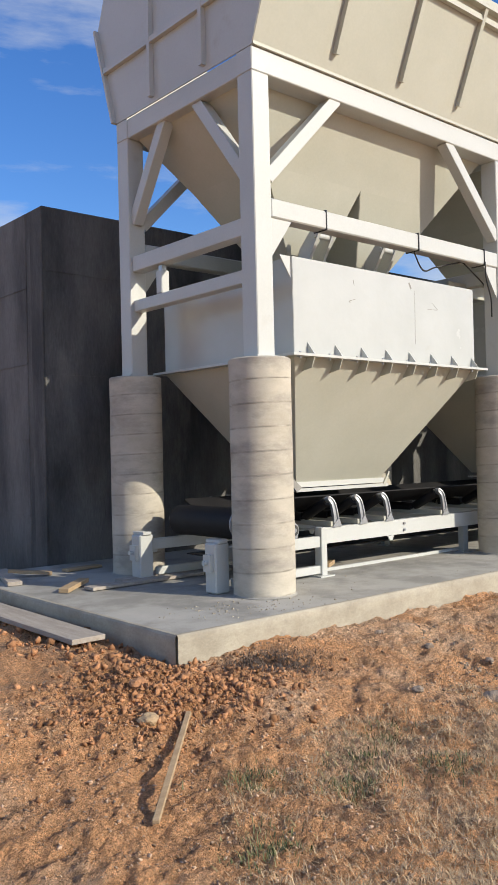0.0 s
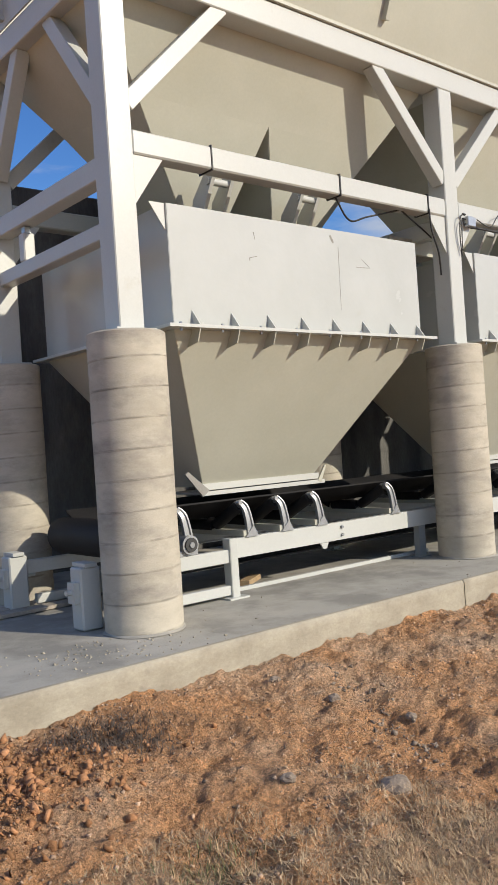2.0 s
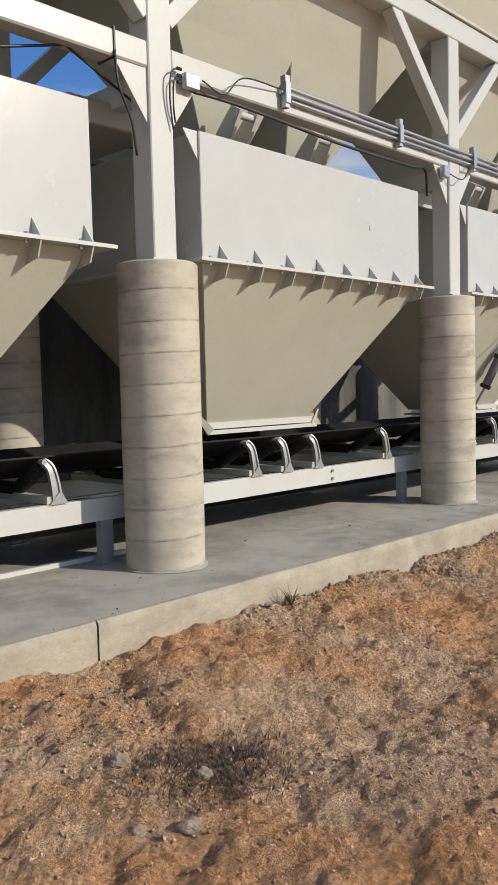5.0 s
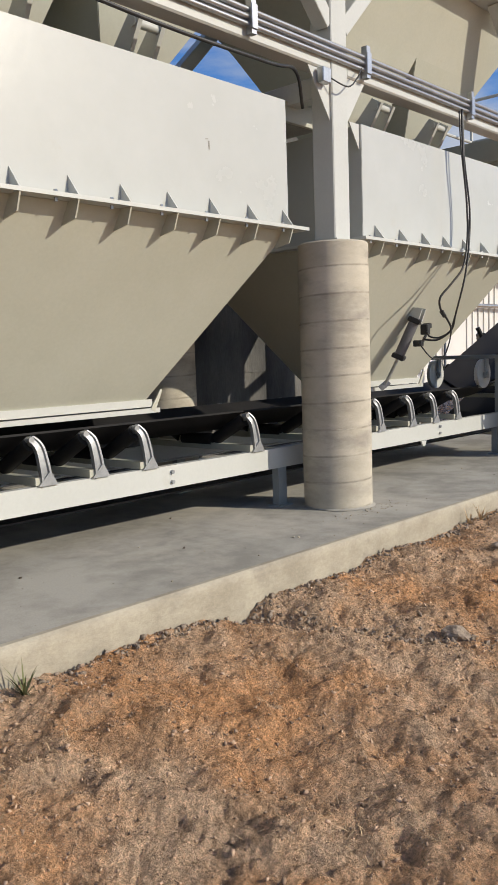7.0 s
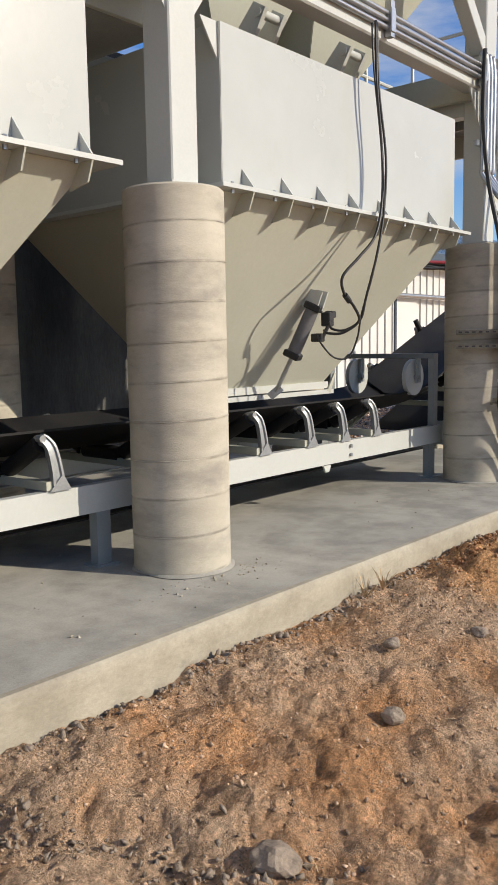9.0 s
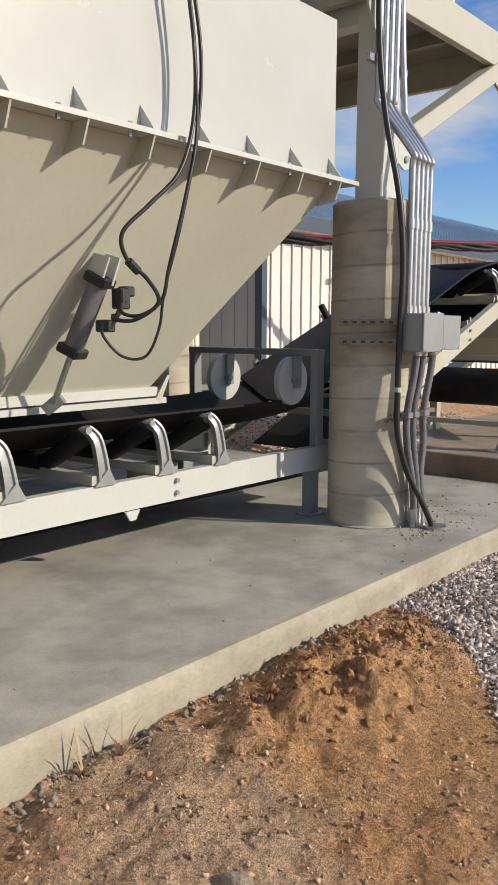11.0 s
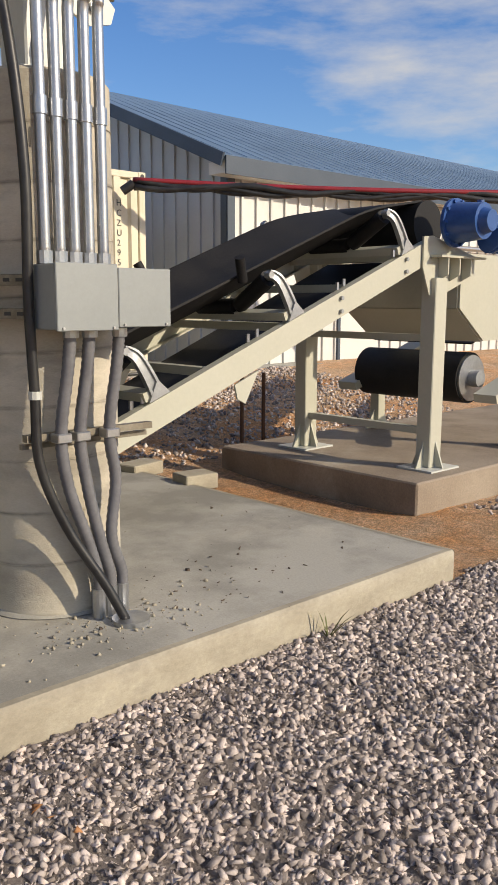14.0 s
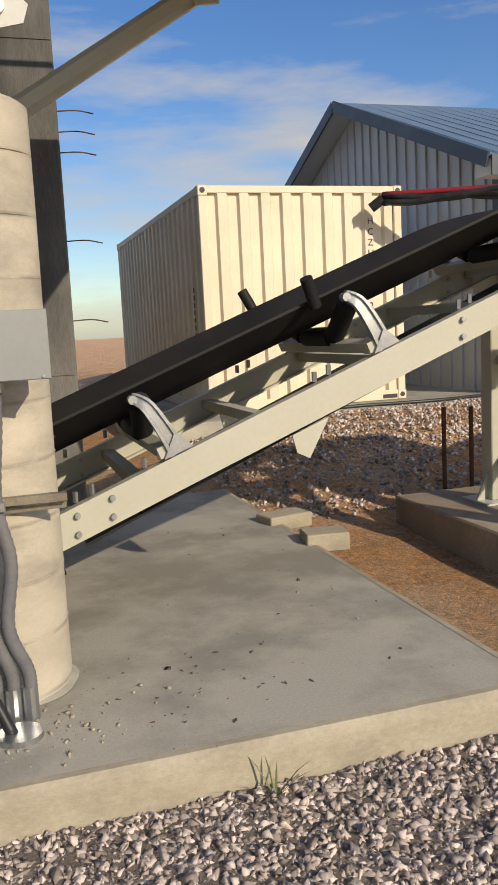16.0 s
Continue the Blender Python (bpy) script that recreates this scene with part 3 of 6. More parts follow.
# ---- steel frame ----
frame_th = thing("hopper_support_tower", (10.4, 6.4, PIER_TOP), "white painted steel frame of columns, beams and braces", "tower")
CW, MID0, MID1, TOP0, TOP1 = 0.20, 3.67, 3.84, 4.925, 5.135
for row in (ROW_F, ROW_B):
    for px in PIER_X:
        part("column", box(B(), px - CW / 2, px + CW / 2, row - CW / 2, row + CW / 2, PIER_TOP + 0.02, TOP0, 0.008), M_WHITE, frame_th)
        part("base_plate", box(B(), px - 0.16, px + 0.16, row - 0.16, row + 0.16, PIER_TOP + 0.005, PIER_TOP + 0.03), M_WHITE, frame_th)
    yy = row
    part("top_beam", box(B(), PIER_X[0] - CW / 2 - 0.003, PIER_X[-1] + CW / 2 + 0.003, yy - CW / 2 - 0.004, yy + CW / 2 + 0.004, TOP0, TOP1, 0.008), M_WHITE, frame_th)
    for a, b in zip(PIER_X, PIER_X[1:]):
        part("middle_beam", box(B(), a + CW / 2, b - CW / 2, yy - 0.095, yy + 0.06, MID0, MID1, 0.012), M_WHITE, frame_th)
        f = yy - 0.03
        part("knee_brace", beam(B(), (a + CW / 2 - 0.02, f, 4.02), (a + 1.0, f, TOP0 + 0.03), 0.12, 0.12, (0, 1, 0), 0.005), M_WHITE, frame_th)
        part("knee_brace", beam(B(), (b - CW / 2 + 0.02, f, 4.02), (b - 1.0, f, TOP0 + 0.03), 0.12, 0.12, (0, 1, 0), 0.005), M_WHITE, frame_th)
        for s, c in ((1, a), (-1, b)):
            part("gusset_plate", plate(B(), [(c + s * 0.1, yy - 0.07, MID0), (c + s * 0.36, yy - 0.07, MID0), (c + s * 0.1, yy - 0.07, MID0 - 0.36)], 0.012), M_WHITE, frame_th)
for px in PIER_X:
    part("cross_beam", box(B(), px - 0.09, px + 0.09, ROW_F + CW / 2, ROW_B - CW / 2, TOP0 + 0.002, TOP1 - 0.003, 0.008), M_WHITE, frame_th)
    part("cross_beam", box(B(), px - 0.07, px + 0.07, ROW_F + CW / 2, ROW_B - CW / 2, 3.52, 3.68, 0.008), M_WHITE, frame_th)
for px in PIER_X[1:3]:
    part("catwalk_tray", box(B(), px - 0.42, px + 0.34, 5.85, 7.3, 3.40, 3.50, 0.006), M_UNDERSHADE, frame_th, "steel tray between the hoppers, shade in its dark grey")
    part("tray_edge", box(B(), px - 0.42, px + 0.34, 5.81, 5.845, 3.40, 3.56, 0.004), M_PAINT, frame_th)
    part("catwalk_tray", box(B(), px - 0.9, px + 0.8, 7.55, 8.3, 3.62, 3.74, 0.006), M_UNDERSHADE, frame_th)
x = PIER_X[0]
part("cross_beam", box(B(), x - 0.06, x + 0.06, ROW_F + CW / 2, ROW_B - CW / 2, 3.10, 3.22, 0.008), M_WHITE, frame_th)
part("knee_brace", beam(B(), (x, ROW_F + 0.08, 4.05), (x, ROW_F + 0.78, TOP0 + 0.03), 0.12, 0.12, (1, 0, 0), 0.005), M_WHITE, frame_th)
part("knee_brace", beam(B(), (x, ROW_B - 0.08, 4.05), (x, ROW_B - 0.68, TOP0 + 0.03), 0.12, 0.12, (1, 0, 0), 0.005), M_WHITE, frame_th)
part("clamp_strap", box(B(), 5.62, 5.63, 5.347, 5.52, MID0 - 0.01, MID1 + 0.01), M_CABLE, frame_th)
for xx in (7.0, 8.2):
    part("clamp_strap", box(B(), xx, xx + 0.012, 5.345, 5.52, MID0 - 0.01, MID1 + 0.01), M_CABLE, frame_th)


# ---- upper storage hoppers ----
def storage_hopper(x0, x1, first, last):
    th = thing("storage_hopper", ((x0 + x1) / 2, BELT_Y, TOP1), "cream painted steel storage hopper with flared ribbed sides", "hopper", "row of storage hoppers")
    o = ORIGIN[th.name]
    ya, yb = ROW_F + 0.05, ROW_B - 0.05
    xm = (x0 + x1) / 2
    z1, z2 = TOP1 - 0.08, 4.35
    A = [(x0 + 0.04, ya, z1), (x1 - 0.04, ya, z1), (x1 - 0.04, yb, z1), (x0 + 0.04, yb, z1)]
    Cc = [(x0 + 0.57, BELT_Y - 0.57, z2), (x1 - 0.57, BELT_Y - 0.57, z2), (x1 - 0.57, BELT_Y + 0.57, z2), (x0 + 0.57, BELT_Y + 0.57, z2)]
    for i in range(4):
        j = (i + 1) % 4
        part("cone_panel", plate(B(), [A[i], A[j], Cc[j], Cc[i]], 0.012), M_PAINT, th)
    # two outlets with a ridge between them
    for s in (-1, 1):
        cx = xm + s * 0.5
        inner, outer = xm, xm + s * (x1 - x0 - 1.14) / 2
        lo, hi = sorted((inner, outer))
        T = [(lo, BELT_Y - 0.57, z2), (hi, BELT_Y - 0.57, z2), (hi, BELT_Y + 0.57, z2), (lo, BELT_Y + 0.57, z2)]
        L = [(cx - 0.2, BELT_Y - 0.2, 3.5), (cx + 0.2, BELT_Y - 0.2, 3.5), (cx + 0.2, BELT_Y + 0.2, 3.5), (cx - 0.2, BELT_Y + 0.2, 3.5)]
        for i in range(4):
            j = (i + 1) % 4
            part("outlet_panel", plate(B(), [T[i], T[j], L[j], L[i]], 0.012), M_PAINT, th)
        bm = B()
        for dx in (-0.1, 0.1):
            gx = cx + dx - 0.1
            plate(bm, [(gx, 5.76, 3.78), (gx, 5.86, 3.84), (gx, 6.04, 3.66), (gx, 6.12, 3.3), (gx, 5.95, 3.3), (gx, 5.9, 3.55)], 0.035)
        box(bm, cx - 0.26, cx + 0.06, 5.84, 6.3, 3.3, 3.36)
        cyl(bm, (cx - 0.23, 5.82, 3.76), (cx + 0.03, 5.82, 3.76), 0.03, 12)
        part("clamshell_gate", bm, M_WHITE, th, "pale steel gate arms on a pivot", True)
    # flared front and back panels, straight ends
    fl, kz = 0.40, 6.25
    yo = ROW_F - CW / 2 - 0.01
    h = kz - TOP1
    ybk = ROW_B + CW / 2
    bm = B()
    plate(bm, [(x0, yo, TOP1), (x1, yo, TOP1), (x1, yo - fl * h, kz), (x0, yo - fl * h, kz)], 0.014)
    part("front_panel", bm, M_PAINT, th)
    bm = B()
    plate(bm, [(x0, ybk, TOP1), (x1, ybk, TOP1), (x1, ybk + 0.3 * h, kz), (x0, ybk + 0.3 * h, kz)], 0.014)
    part("back_panel", bm, M_PAINT, th)
    part("lip", box(B(), x0, x1, yo - 0.02, yo + 0.02, TOP1 + 0.002, TOP1 + 0.05), M_PAINT, th)
    for k in range(3):
        rx = x0 + (k + 1) * (x1 - x0) / 4
        part("rib", beam(B(), (rx, yo - 0.035 - fl * 0.16, TOP1 + 0.16), (rx, yo - 0.035 - fl * h, kz), 0.05, 0.06, (0, 1, 0)), M_PAINT, th)
    part("stiffener", beam(B(), (x0, yo - 0.03 - fl * 0.98, TOP1 + 0.98), (x1, yo - 0.03 - fl * 0.98, TOP1 + 0.98), 0.05, 0.06), M_PAINT, th)
    part("top_rim", beam(B(), (x0, yo - 0.01 - fl * h, kz), (x1, yo - 0.01 - fl * h, kz), 0.1, 0.1), M_PAINT, th)
    for flag, xe, sx in ((first, x0, -1), (last, x1, 1)):
        if flag:
            bm = B()
            plate(bm, [(xe, yo, TOP1), (xe, yo - fl * h, kz), (xe, yo - fl * h + 0.15, kz + 0.7), (xe, ybk + 0.3 * h - 0.3, kz + 0.7), (xe, ybk + 0.3 * h, kz), (xe, ybk, TOP1)], 0.014)
            part("end_panel", bm, M_WHITE, th)
            for yr, ex in ((6.0, 0.06), (6.85, 0.06)):
                part("rib", box(B(), xe + sx * 0.008, xe + sx * 0.06, yr - 0.025, yr + 0.025, TOP1 + 0.05, kz + 0.65), M_WHITE, th)
            part("stiffener", box(B(), xe + sx * 0.008, xe + sx * 0.055, yo - 0.2, ybk + 0.16, 5.72, 5.78), M_WHITE, th)
            part("edge_flange", beam(B(), (xe + sx * 0.03, ybk, TOP1), (xe + sx * 0.03, ybk + 0.3 * h, kz), 0.06, 0.03, (0, 1, 0)), M_WHITE, th)


for i in range(3):
    a = PIER_X[i] - (0.1 if i == 0 else 0.0)
    b = PIER_X[i + 1] + (0.1 if i == 2 else 0.0)
    storage_hopper(a, b, i == 0, i == 2)


# ---- weigh hoppers ----
def weigh_hopper():
    x0 = PIER_X[0] + BIN_OFF
    x1 = x0 + BIN_W
    th = thing("weigh_hopper", (x0, BIN_Y0, BIN_Z0), "pale grey painted steel weigh hopper with a bolted flange", "weigh hopper", "weigh hoppers over the belt")
    for pts in ([(x0, BIN_Y0), (x1, BIN_Y0)], [(x1, BIN_Y0), (x1, BIN_Y1)], [(x1, BIN_Y1), (x0, BIN_Y1)], [(x0, BIN_Y1), (x0, BIN_Y0)]):
        (ax, ay), (bx, by) = pts
        part("box_panel", plate(B(), [(ax, ay, BIN_Z0), (bx, by, BIN_Z0), (bx, by, BIN_Z1), (ax, ay, BIN_Z1)], 0.008), M_BIN, th)
    bm = B()
    box(bm, x0 - 0.1, x1 + 0.12, BIN_Y0 - 0.1, BIN_Y0 + 0.004, BIN_Z0 - 0.012, BIN_Z0 + 0.012)
    box(bm, x0 - 0.1, x1 + 0.12, BIN_Y1 - 0.004, BIN_Y1 + 0.1, BIN_Z0 - 0.012, BIN_Z0 + 0.012)
    box(bm, x0 - 0.1, x0 + 0.004, BIN_Y0, BIN_Y1, BIN_Z0 - 0.012, BIN_Z0 + 0.012)
    box(bm, x1 - 0.004, x1 + 0.12, BIN_Y0, BIN_Y1, BIN_Z0 - 0.012, BIN_Z0 + 0.012)
    part("flange", bm, M_WHITE, th)
    n = 8
    for k in range(n):
        gx = x0 + 0.17 + k * (BIN_W - 0.23) / (n - 1)
        part("gusset", plate(B(), [(gx, BIN_Y0 - 0.004, BIN_Z0 + 0.012), (gx, BIN_Y0 - 0.095, BIN_Z0 + 0.012), (gx, BIN_Y0 - 0.004, BIN_Z0 + 0.13)], 0.010), M_WHITE, th)
        part("gusset", plate(B(), [(gx, BIN_Y0 + 0.05, BIN_Z0 - 0.012), (gx, BIN_Y0 - 0.095, BIN_Z0 - 0.012), (gx, BIN_Y0 - 0.055, BIN_Z0 - 0.11), (gx, BIN_Y0 + 0.08, BIN_Z0 - 0.135)], 0.010), M_PAINT, th)
    for k in range(8):
        bx = x0 + 0.02 + k * 0.38
        part("bolt", cyl(B(), (bx, BIN_Y0 - 0.06, BIN_Z0 - 0.035), (bx, BIN_Y0 - 0.06, BIN_Z0 + 0.03), 0.011, 6), M_GALV, th)
    yb0, yb1, zb = 6.20, 6.62, 1.25
    xl, xr = x0 + 0.75, x1 - 0.77
    T = [(x0 + 0.005, BIN_Y0 + 0.005, BIN_Z0 - 0.012), (x1 - 0.005, BIN_Y0 + 0.005, BIN_Z0 - 0.012), (x1 - 0.005, BIN_Y1 - 0.005, BIN_Z0 - 0.012), (x0 + 0.005, BIN_Y1 - 0.005, BIN_Z0 - 0.012)]
    L = [(xl, yb0, zb), (xr, yb0, zb), (xr, yb1, zb), (xl, yb1, zb)]
    for i in range(4):
        j = (i + 1) % 4
        part("cone_panel", plate(B(), [T[i], T[j], L[j], L[i]], 0.008), M_PAINT, th)
    part("outlet_frame", box(B(), xl - 0.04, xr + 0.06, yb0 - 0.04, yb0 + 0.01, zb - 0.03, zb + 0.025), M_WHITE, th)
    part("gate_plate", box(B(), xl - 0.02, xr + 0.02, yb0 - 0.03, yb1 + 0.05, zb - 0.065, zb - 0.045), M_GALV, th)
    part("gate_rail", box(B(), xl - 0.05, xr + 0.12, yb0 - 0.055, yb0 - 0.03, zb - 0.075, zb - 0.04), M_WHITE, th)
    part("side_plate", plate(B(), [(xl - 0.05, yb0 - 0.06, zb - 0.08), (xl - 0.22, yb0 - 0.06, zb + 0.12), (xl - 0.19, yb0 - 0.06, zb + 0.14), (xl + 0.02, yb0 - 0.06, zb - 0.03)], 0.02), M_UNDERSHADE, th)
    part("side_plate", plate(B(), [(xr + 0.07, yb0 - 0.05, zb - 0.07), (xr + 0.15, yb0 - 0.05, zb + 0.09), (xr + 0.13, yb0 - 0.05, zb + 0.095), (xr + 0.03, yb0 - 0.05, zb - 0.05)], 0.014), M_PAINT, th)
    for sx in (x0 + 0.0, ):
        part("hanger_lug", plate(B(), [(sx - 0.005, BIN_Y0 + 0.02, BIN_Z1), (sx - 0.14, BIN_Y0 + 0.02, BIN_Z1), (sx - 0.005, BIN_Y0 + 0.02, BIN_Z1 - 0.2)], 0.012), M_WHITE, th)
    return th


wh = weigh_hopper()
hoppers = [wh]
for i in (1, 2):
    hoppers.append(copy_thing(wh, Matrix.Translation(ORIGIN[wh.name] + Vector((BAY_X[i] - BAY_X[0], 0, 0)))))


def scuff(hopper, p, q, w):
    """A thin dark scrape in the paint of a hopper's front sheet."""
    y = BIN_Y0 - 0.0052
    ORIGIN.setdefault(hopper.name, hopper.location.copy())
    part("paint_scuff", beam(B(), (p[0], y, p[1]), (q[0], y, q[1]), w, 0.0012, (0, 1, 0)), M_SCUFF, hopper, "dark scrape in the paint")


for p, q, w in (((6.024, 3.249), (6.036, 3.19), 0.007), ((5.967, 3.04), (6.047, 3.06), 0.006), ((5.966, 3.04), (5.969, 3.02), 0.012), ((6.882, 3.318), (6.917, 3.257), 0.022),
                ((6.975, 3.24), (6.964, 2.686), 0.003), ((7.188, 3.072), (7.346, 3.077), 0.005), ((7.265, 3.149), (7.367, 3.076), 0.004)):
    scuff(wh, p, q, w)
scuff(hoppers[1], (10.982, 2.963), (10.986, 2.909), 0.012)
scuff(hoppers[1], (10.95, 2.97), (10.98, 2.975), 0.005)

# ---- feed conveyor under the hoppers ----
S_Y0, S_Y1, S_Z0, S_Z1 = 5.80, 7.00, 0.665, 0.825
conv = thing("feed_conveyor", (10.5, BELT_Y, SLAB_Z), "troughed belt conveyor on pale channel stringers along the slab", "conveyor")


def channel(bm, p, q, h, side, w=0.06, t=0.012):
    """A channel with its web at p-q and flanges to one side."""
    p, q = Vector(p), Vector(q)
    d = (q - p).normalized()
    up = Vector((1, 0, 0)).cross(Vector((0, 1, 0))) if abs(d.z) < 0.01 else Vector((-d.z, 0, d.x)) * (1 if d.x > 0 else -1)
    prof = [(0, -h / 2), (w, -h / 2), (w, -h / 2 + t), (t, -h / 2 + t), (t, h / 2 - t), (w, h / 2 - t), (w, h / 2), (0, h / 2)]
    r0, r1 = ([bm.verts.new(c + Vector((0, side * a, 0)) + up * b) for a, b in prof] for c in (p, q))
    for k in range(8):
        bm.faces.new((r0[k], r0[(k + 1) % 8], r1[(k + 1) % 8], r1[k]))
    bm.faces.new(r0[::-1])
    bm.faces.new(r1)
    return bm


for yy, sd in ((S_Y0, 1), (S_Y1, -1)):
    part("stringer", channel(B(), (5.9, yy, (S_Z0 + S_Z1) / 2), (16.12, yy, (S_Z0 + S_Z1) / 2), S_Z1 - S_Z0, sd), M_WHITE, conv)
    part("end_bracket", box(B(), 16.125, 16.15, yy - 0.05, yy + 0.07, S_Z0 - 0.03, S_Z1 + 0.03), M_WHITE, conv)
    for lx in (8.35, 12.1, 15.95):
        bm = B()
        box(bm, lx - 0.05, lx + 0.05, yy + 0.005, yy + 0.017, SLAB_Z + 0.01, S_Z0)
        box(bm, lx - 0.05, lx - 0.038, yy + 0.017, yy + 0.07, SLAB_Z + 0.01, S_Z0)
        box(bm, lx + 0.038, lx + 0.05, yy + 0.017, yy + 0.07, SLAB_Z + 0.01, S_Z0)
        box(bm, lx - 0.08, lx + 0.08, yy - 0.03, yy + 0.1, SLAB_Z, SLAB_Z + 0.012)
        part("leg", bm, M_BOXGREY, conv)
    for gx in (7.2, 10.9, 14.6):
        part("joint_bolt", cyl(B(), (gx, yy - 0.02, 0.78), (gx, yy + 0.02, 0.78), 0.014, 8), M_CAST, conv)
        part("joint_bolt", cyl(B(), (gx, yy - 0.02, 0.71), (gx, yy + 0.02, 0.71), 0.014, 8), M_CAST, conv)
    part("return_bracket", plate(B(), [(6.9, yy - 0.02, S_Z0), (7.0, yy - 0.02, S_Z0), (6.97, yy - 0.02, S_Z0 - 0.05), (6.93, yy - 0.02, S_Z0 - 0.05)], 0.015), M_WHITE, conv)
    part("return_bracket", plate(B(), [(14.2, yy - 0.02, S_Z0), (14.3, yy - 0.02, S_Z0), (14.27, yy - 0.02, S_Z0 - 0.05), (14.23, yy - 0.02, S_Z0 - 0.05)], 0.015), M_WHITE, conv)
# lower bed frame at the tail
for yy in (S_Y0, S_Y1):
    part("tail_rail", box(B(), 4.62, 5.9, yy - 0.03, yy + 0.03, 0.64, 0.75, 0.006), M_WHITE, conv)
    part("tail_rail", box(B(), 4.75, 5.95, yy - 0.03, yy + 0.03, 0.38, 0.46, 0.006), M_WHITE, conv)
    bm = B()
    box(bm, 5.86, 5.94, yy - 0.05, yy + 0.05, SLAB_Z, S_Z1 + 0.01, 0.006)
    box(bm, 5.80, 6.0, yy - 0.09, yy + 0.07, SLAB_Z, SLAB_Z + 0.014)
    part("tail_post", bm, M_WHITE, conv)
    bm = B()
    box(bm, 4.50, 4.66, yy - 0.08, yy + 0.08, SLAB_Z + 0.005, 0.80, 0.012)
    box(bm, 4.53, 4.63, yy - 0.095, yy + 0.095, 0.80, 0.83, 0.004)
    box(bm, 4.46, 4.5, yy - 0.05, yy + 0.05, 0.55, 0.7)
    cyl(bm, (4.42, yy, 0.63), (4.75, yy, 0.63), 0.02, 10)
    part("take_up_post", bm, M_WHITE, conv)
part("floor_strip", box(B(), 5.9, 8.65, 5.98, 6.02, SLAB_Z + 0.002, SLAB_Z + 0.035), M_WHITE, conv)
bm = B()
box(bm, 5.38, 5.56, 5.77, 5.87, 0.75, 0.80, 0.005)
cyl(bm, (5.47, 5.74, 0.84), (5.47, 5.88, 0.84), 0.075, 24)
brg = part("bearing", bm, M_CAST, conv, "round pillow-block bearing", True)
part("bearing_cap", cyl(B(), (5.47, 5.725, 0.84), (5.47, 5.742, 0.84), 0.055, 20), M_INK, brg, "", True)
part("bearing_hub", cyl(B(), (5.47, 5.715, 0.84), (5.47, 5.73, 0.84), 0.022, 14), M_CAST, brg, "", True)
bm = B()
cyl(bm, (4.98, 5.92, 0.93), (4.98, 6.88, 0.93), 0.15, 28)
drum = part("tail_pulley", bm, M_RUBBER, conv, "black rubber-lagged pulley", True)
part("pulley_rim", cyl(B(), (4.98, 5.905, 0.93), (4.98, 5.925, 0.93), 0.152, 28), M_CAST, drum, "", True)
part("shaft", cyl(B(), (4.98, 5.75, 0.93), (4.98, 7.05, 0.93), 0.035, 12), M_CAST, drum, "", True)

SLOPE = 0.395


def belt_z(x):
    """Height of the belt's middle: level, then curving up to the head."""
    if x < 15.6:
        return 0.98
    if x < 17.4:
        return 0.98 + SLOPE * (x - 15.6) ** 2 / 3.6
    return 0.98 + SLOPE * 0.9 + SLOPE * (x - 17.4)


def trough(xa, xb, n, half=0.42, rise=0.16, zf=belt_z, t=0.014, flat=None):
    bm = B()
    top, bot = [], []
    for i in range(n + 1):
        x = xa + (xb - xa) * i / n
        r = rise if flat is None else rise * (1 - sstep(x, *flat))
        prof = [(-half, r), (-half * 0.7, r * 0.55), (-half * 0.38, r * 0.08), (0, 0), (half * 0.38, r * 0.08), (half * 0.7, r * 0.55), (half, r)]
        top.append([bm.verts.new((x, BELT_Y + dy, zf(x) + dz)) for dy, dz in prof])
        bot.append([bm.verts.new((x, BELT_Y + dy, zf(x) + dz - t)) for dy, dz in prof])
    for i in range(n):
        for k in range(6):
            bm.faces.new((top[i][k], top[i + 1][k], top[i + 1][k + 1], top[i][k + 1]))
            bm.faces.new((bot[i][k + 1], bot[i + 1][k + 1], bot[i + 1][k], bot[i][k]))
        for k in (0, 6):
            bm.faces.new((top[i][k], bot[i][k], bot[i + 1][k], top[i + 1][k]))
    return bm


part("belt", trough(4.98, 16.4, 60), M_RUBBER, conv, "black rubber belt in a trough", True)
part("return_belt", box(B(), 4.98, 16.4, BELT_Y - 0.4, BELT_Y + 0.4, 0.58, 0.592), M_RUBBER, conv)


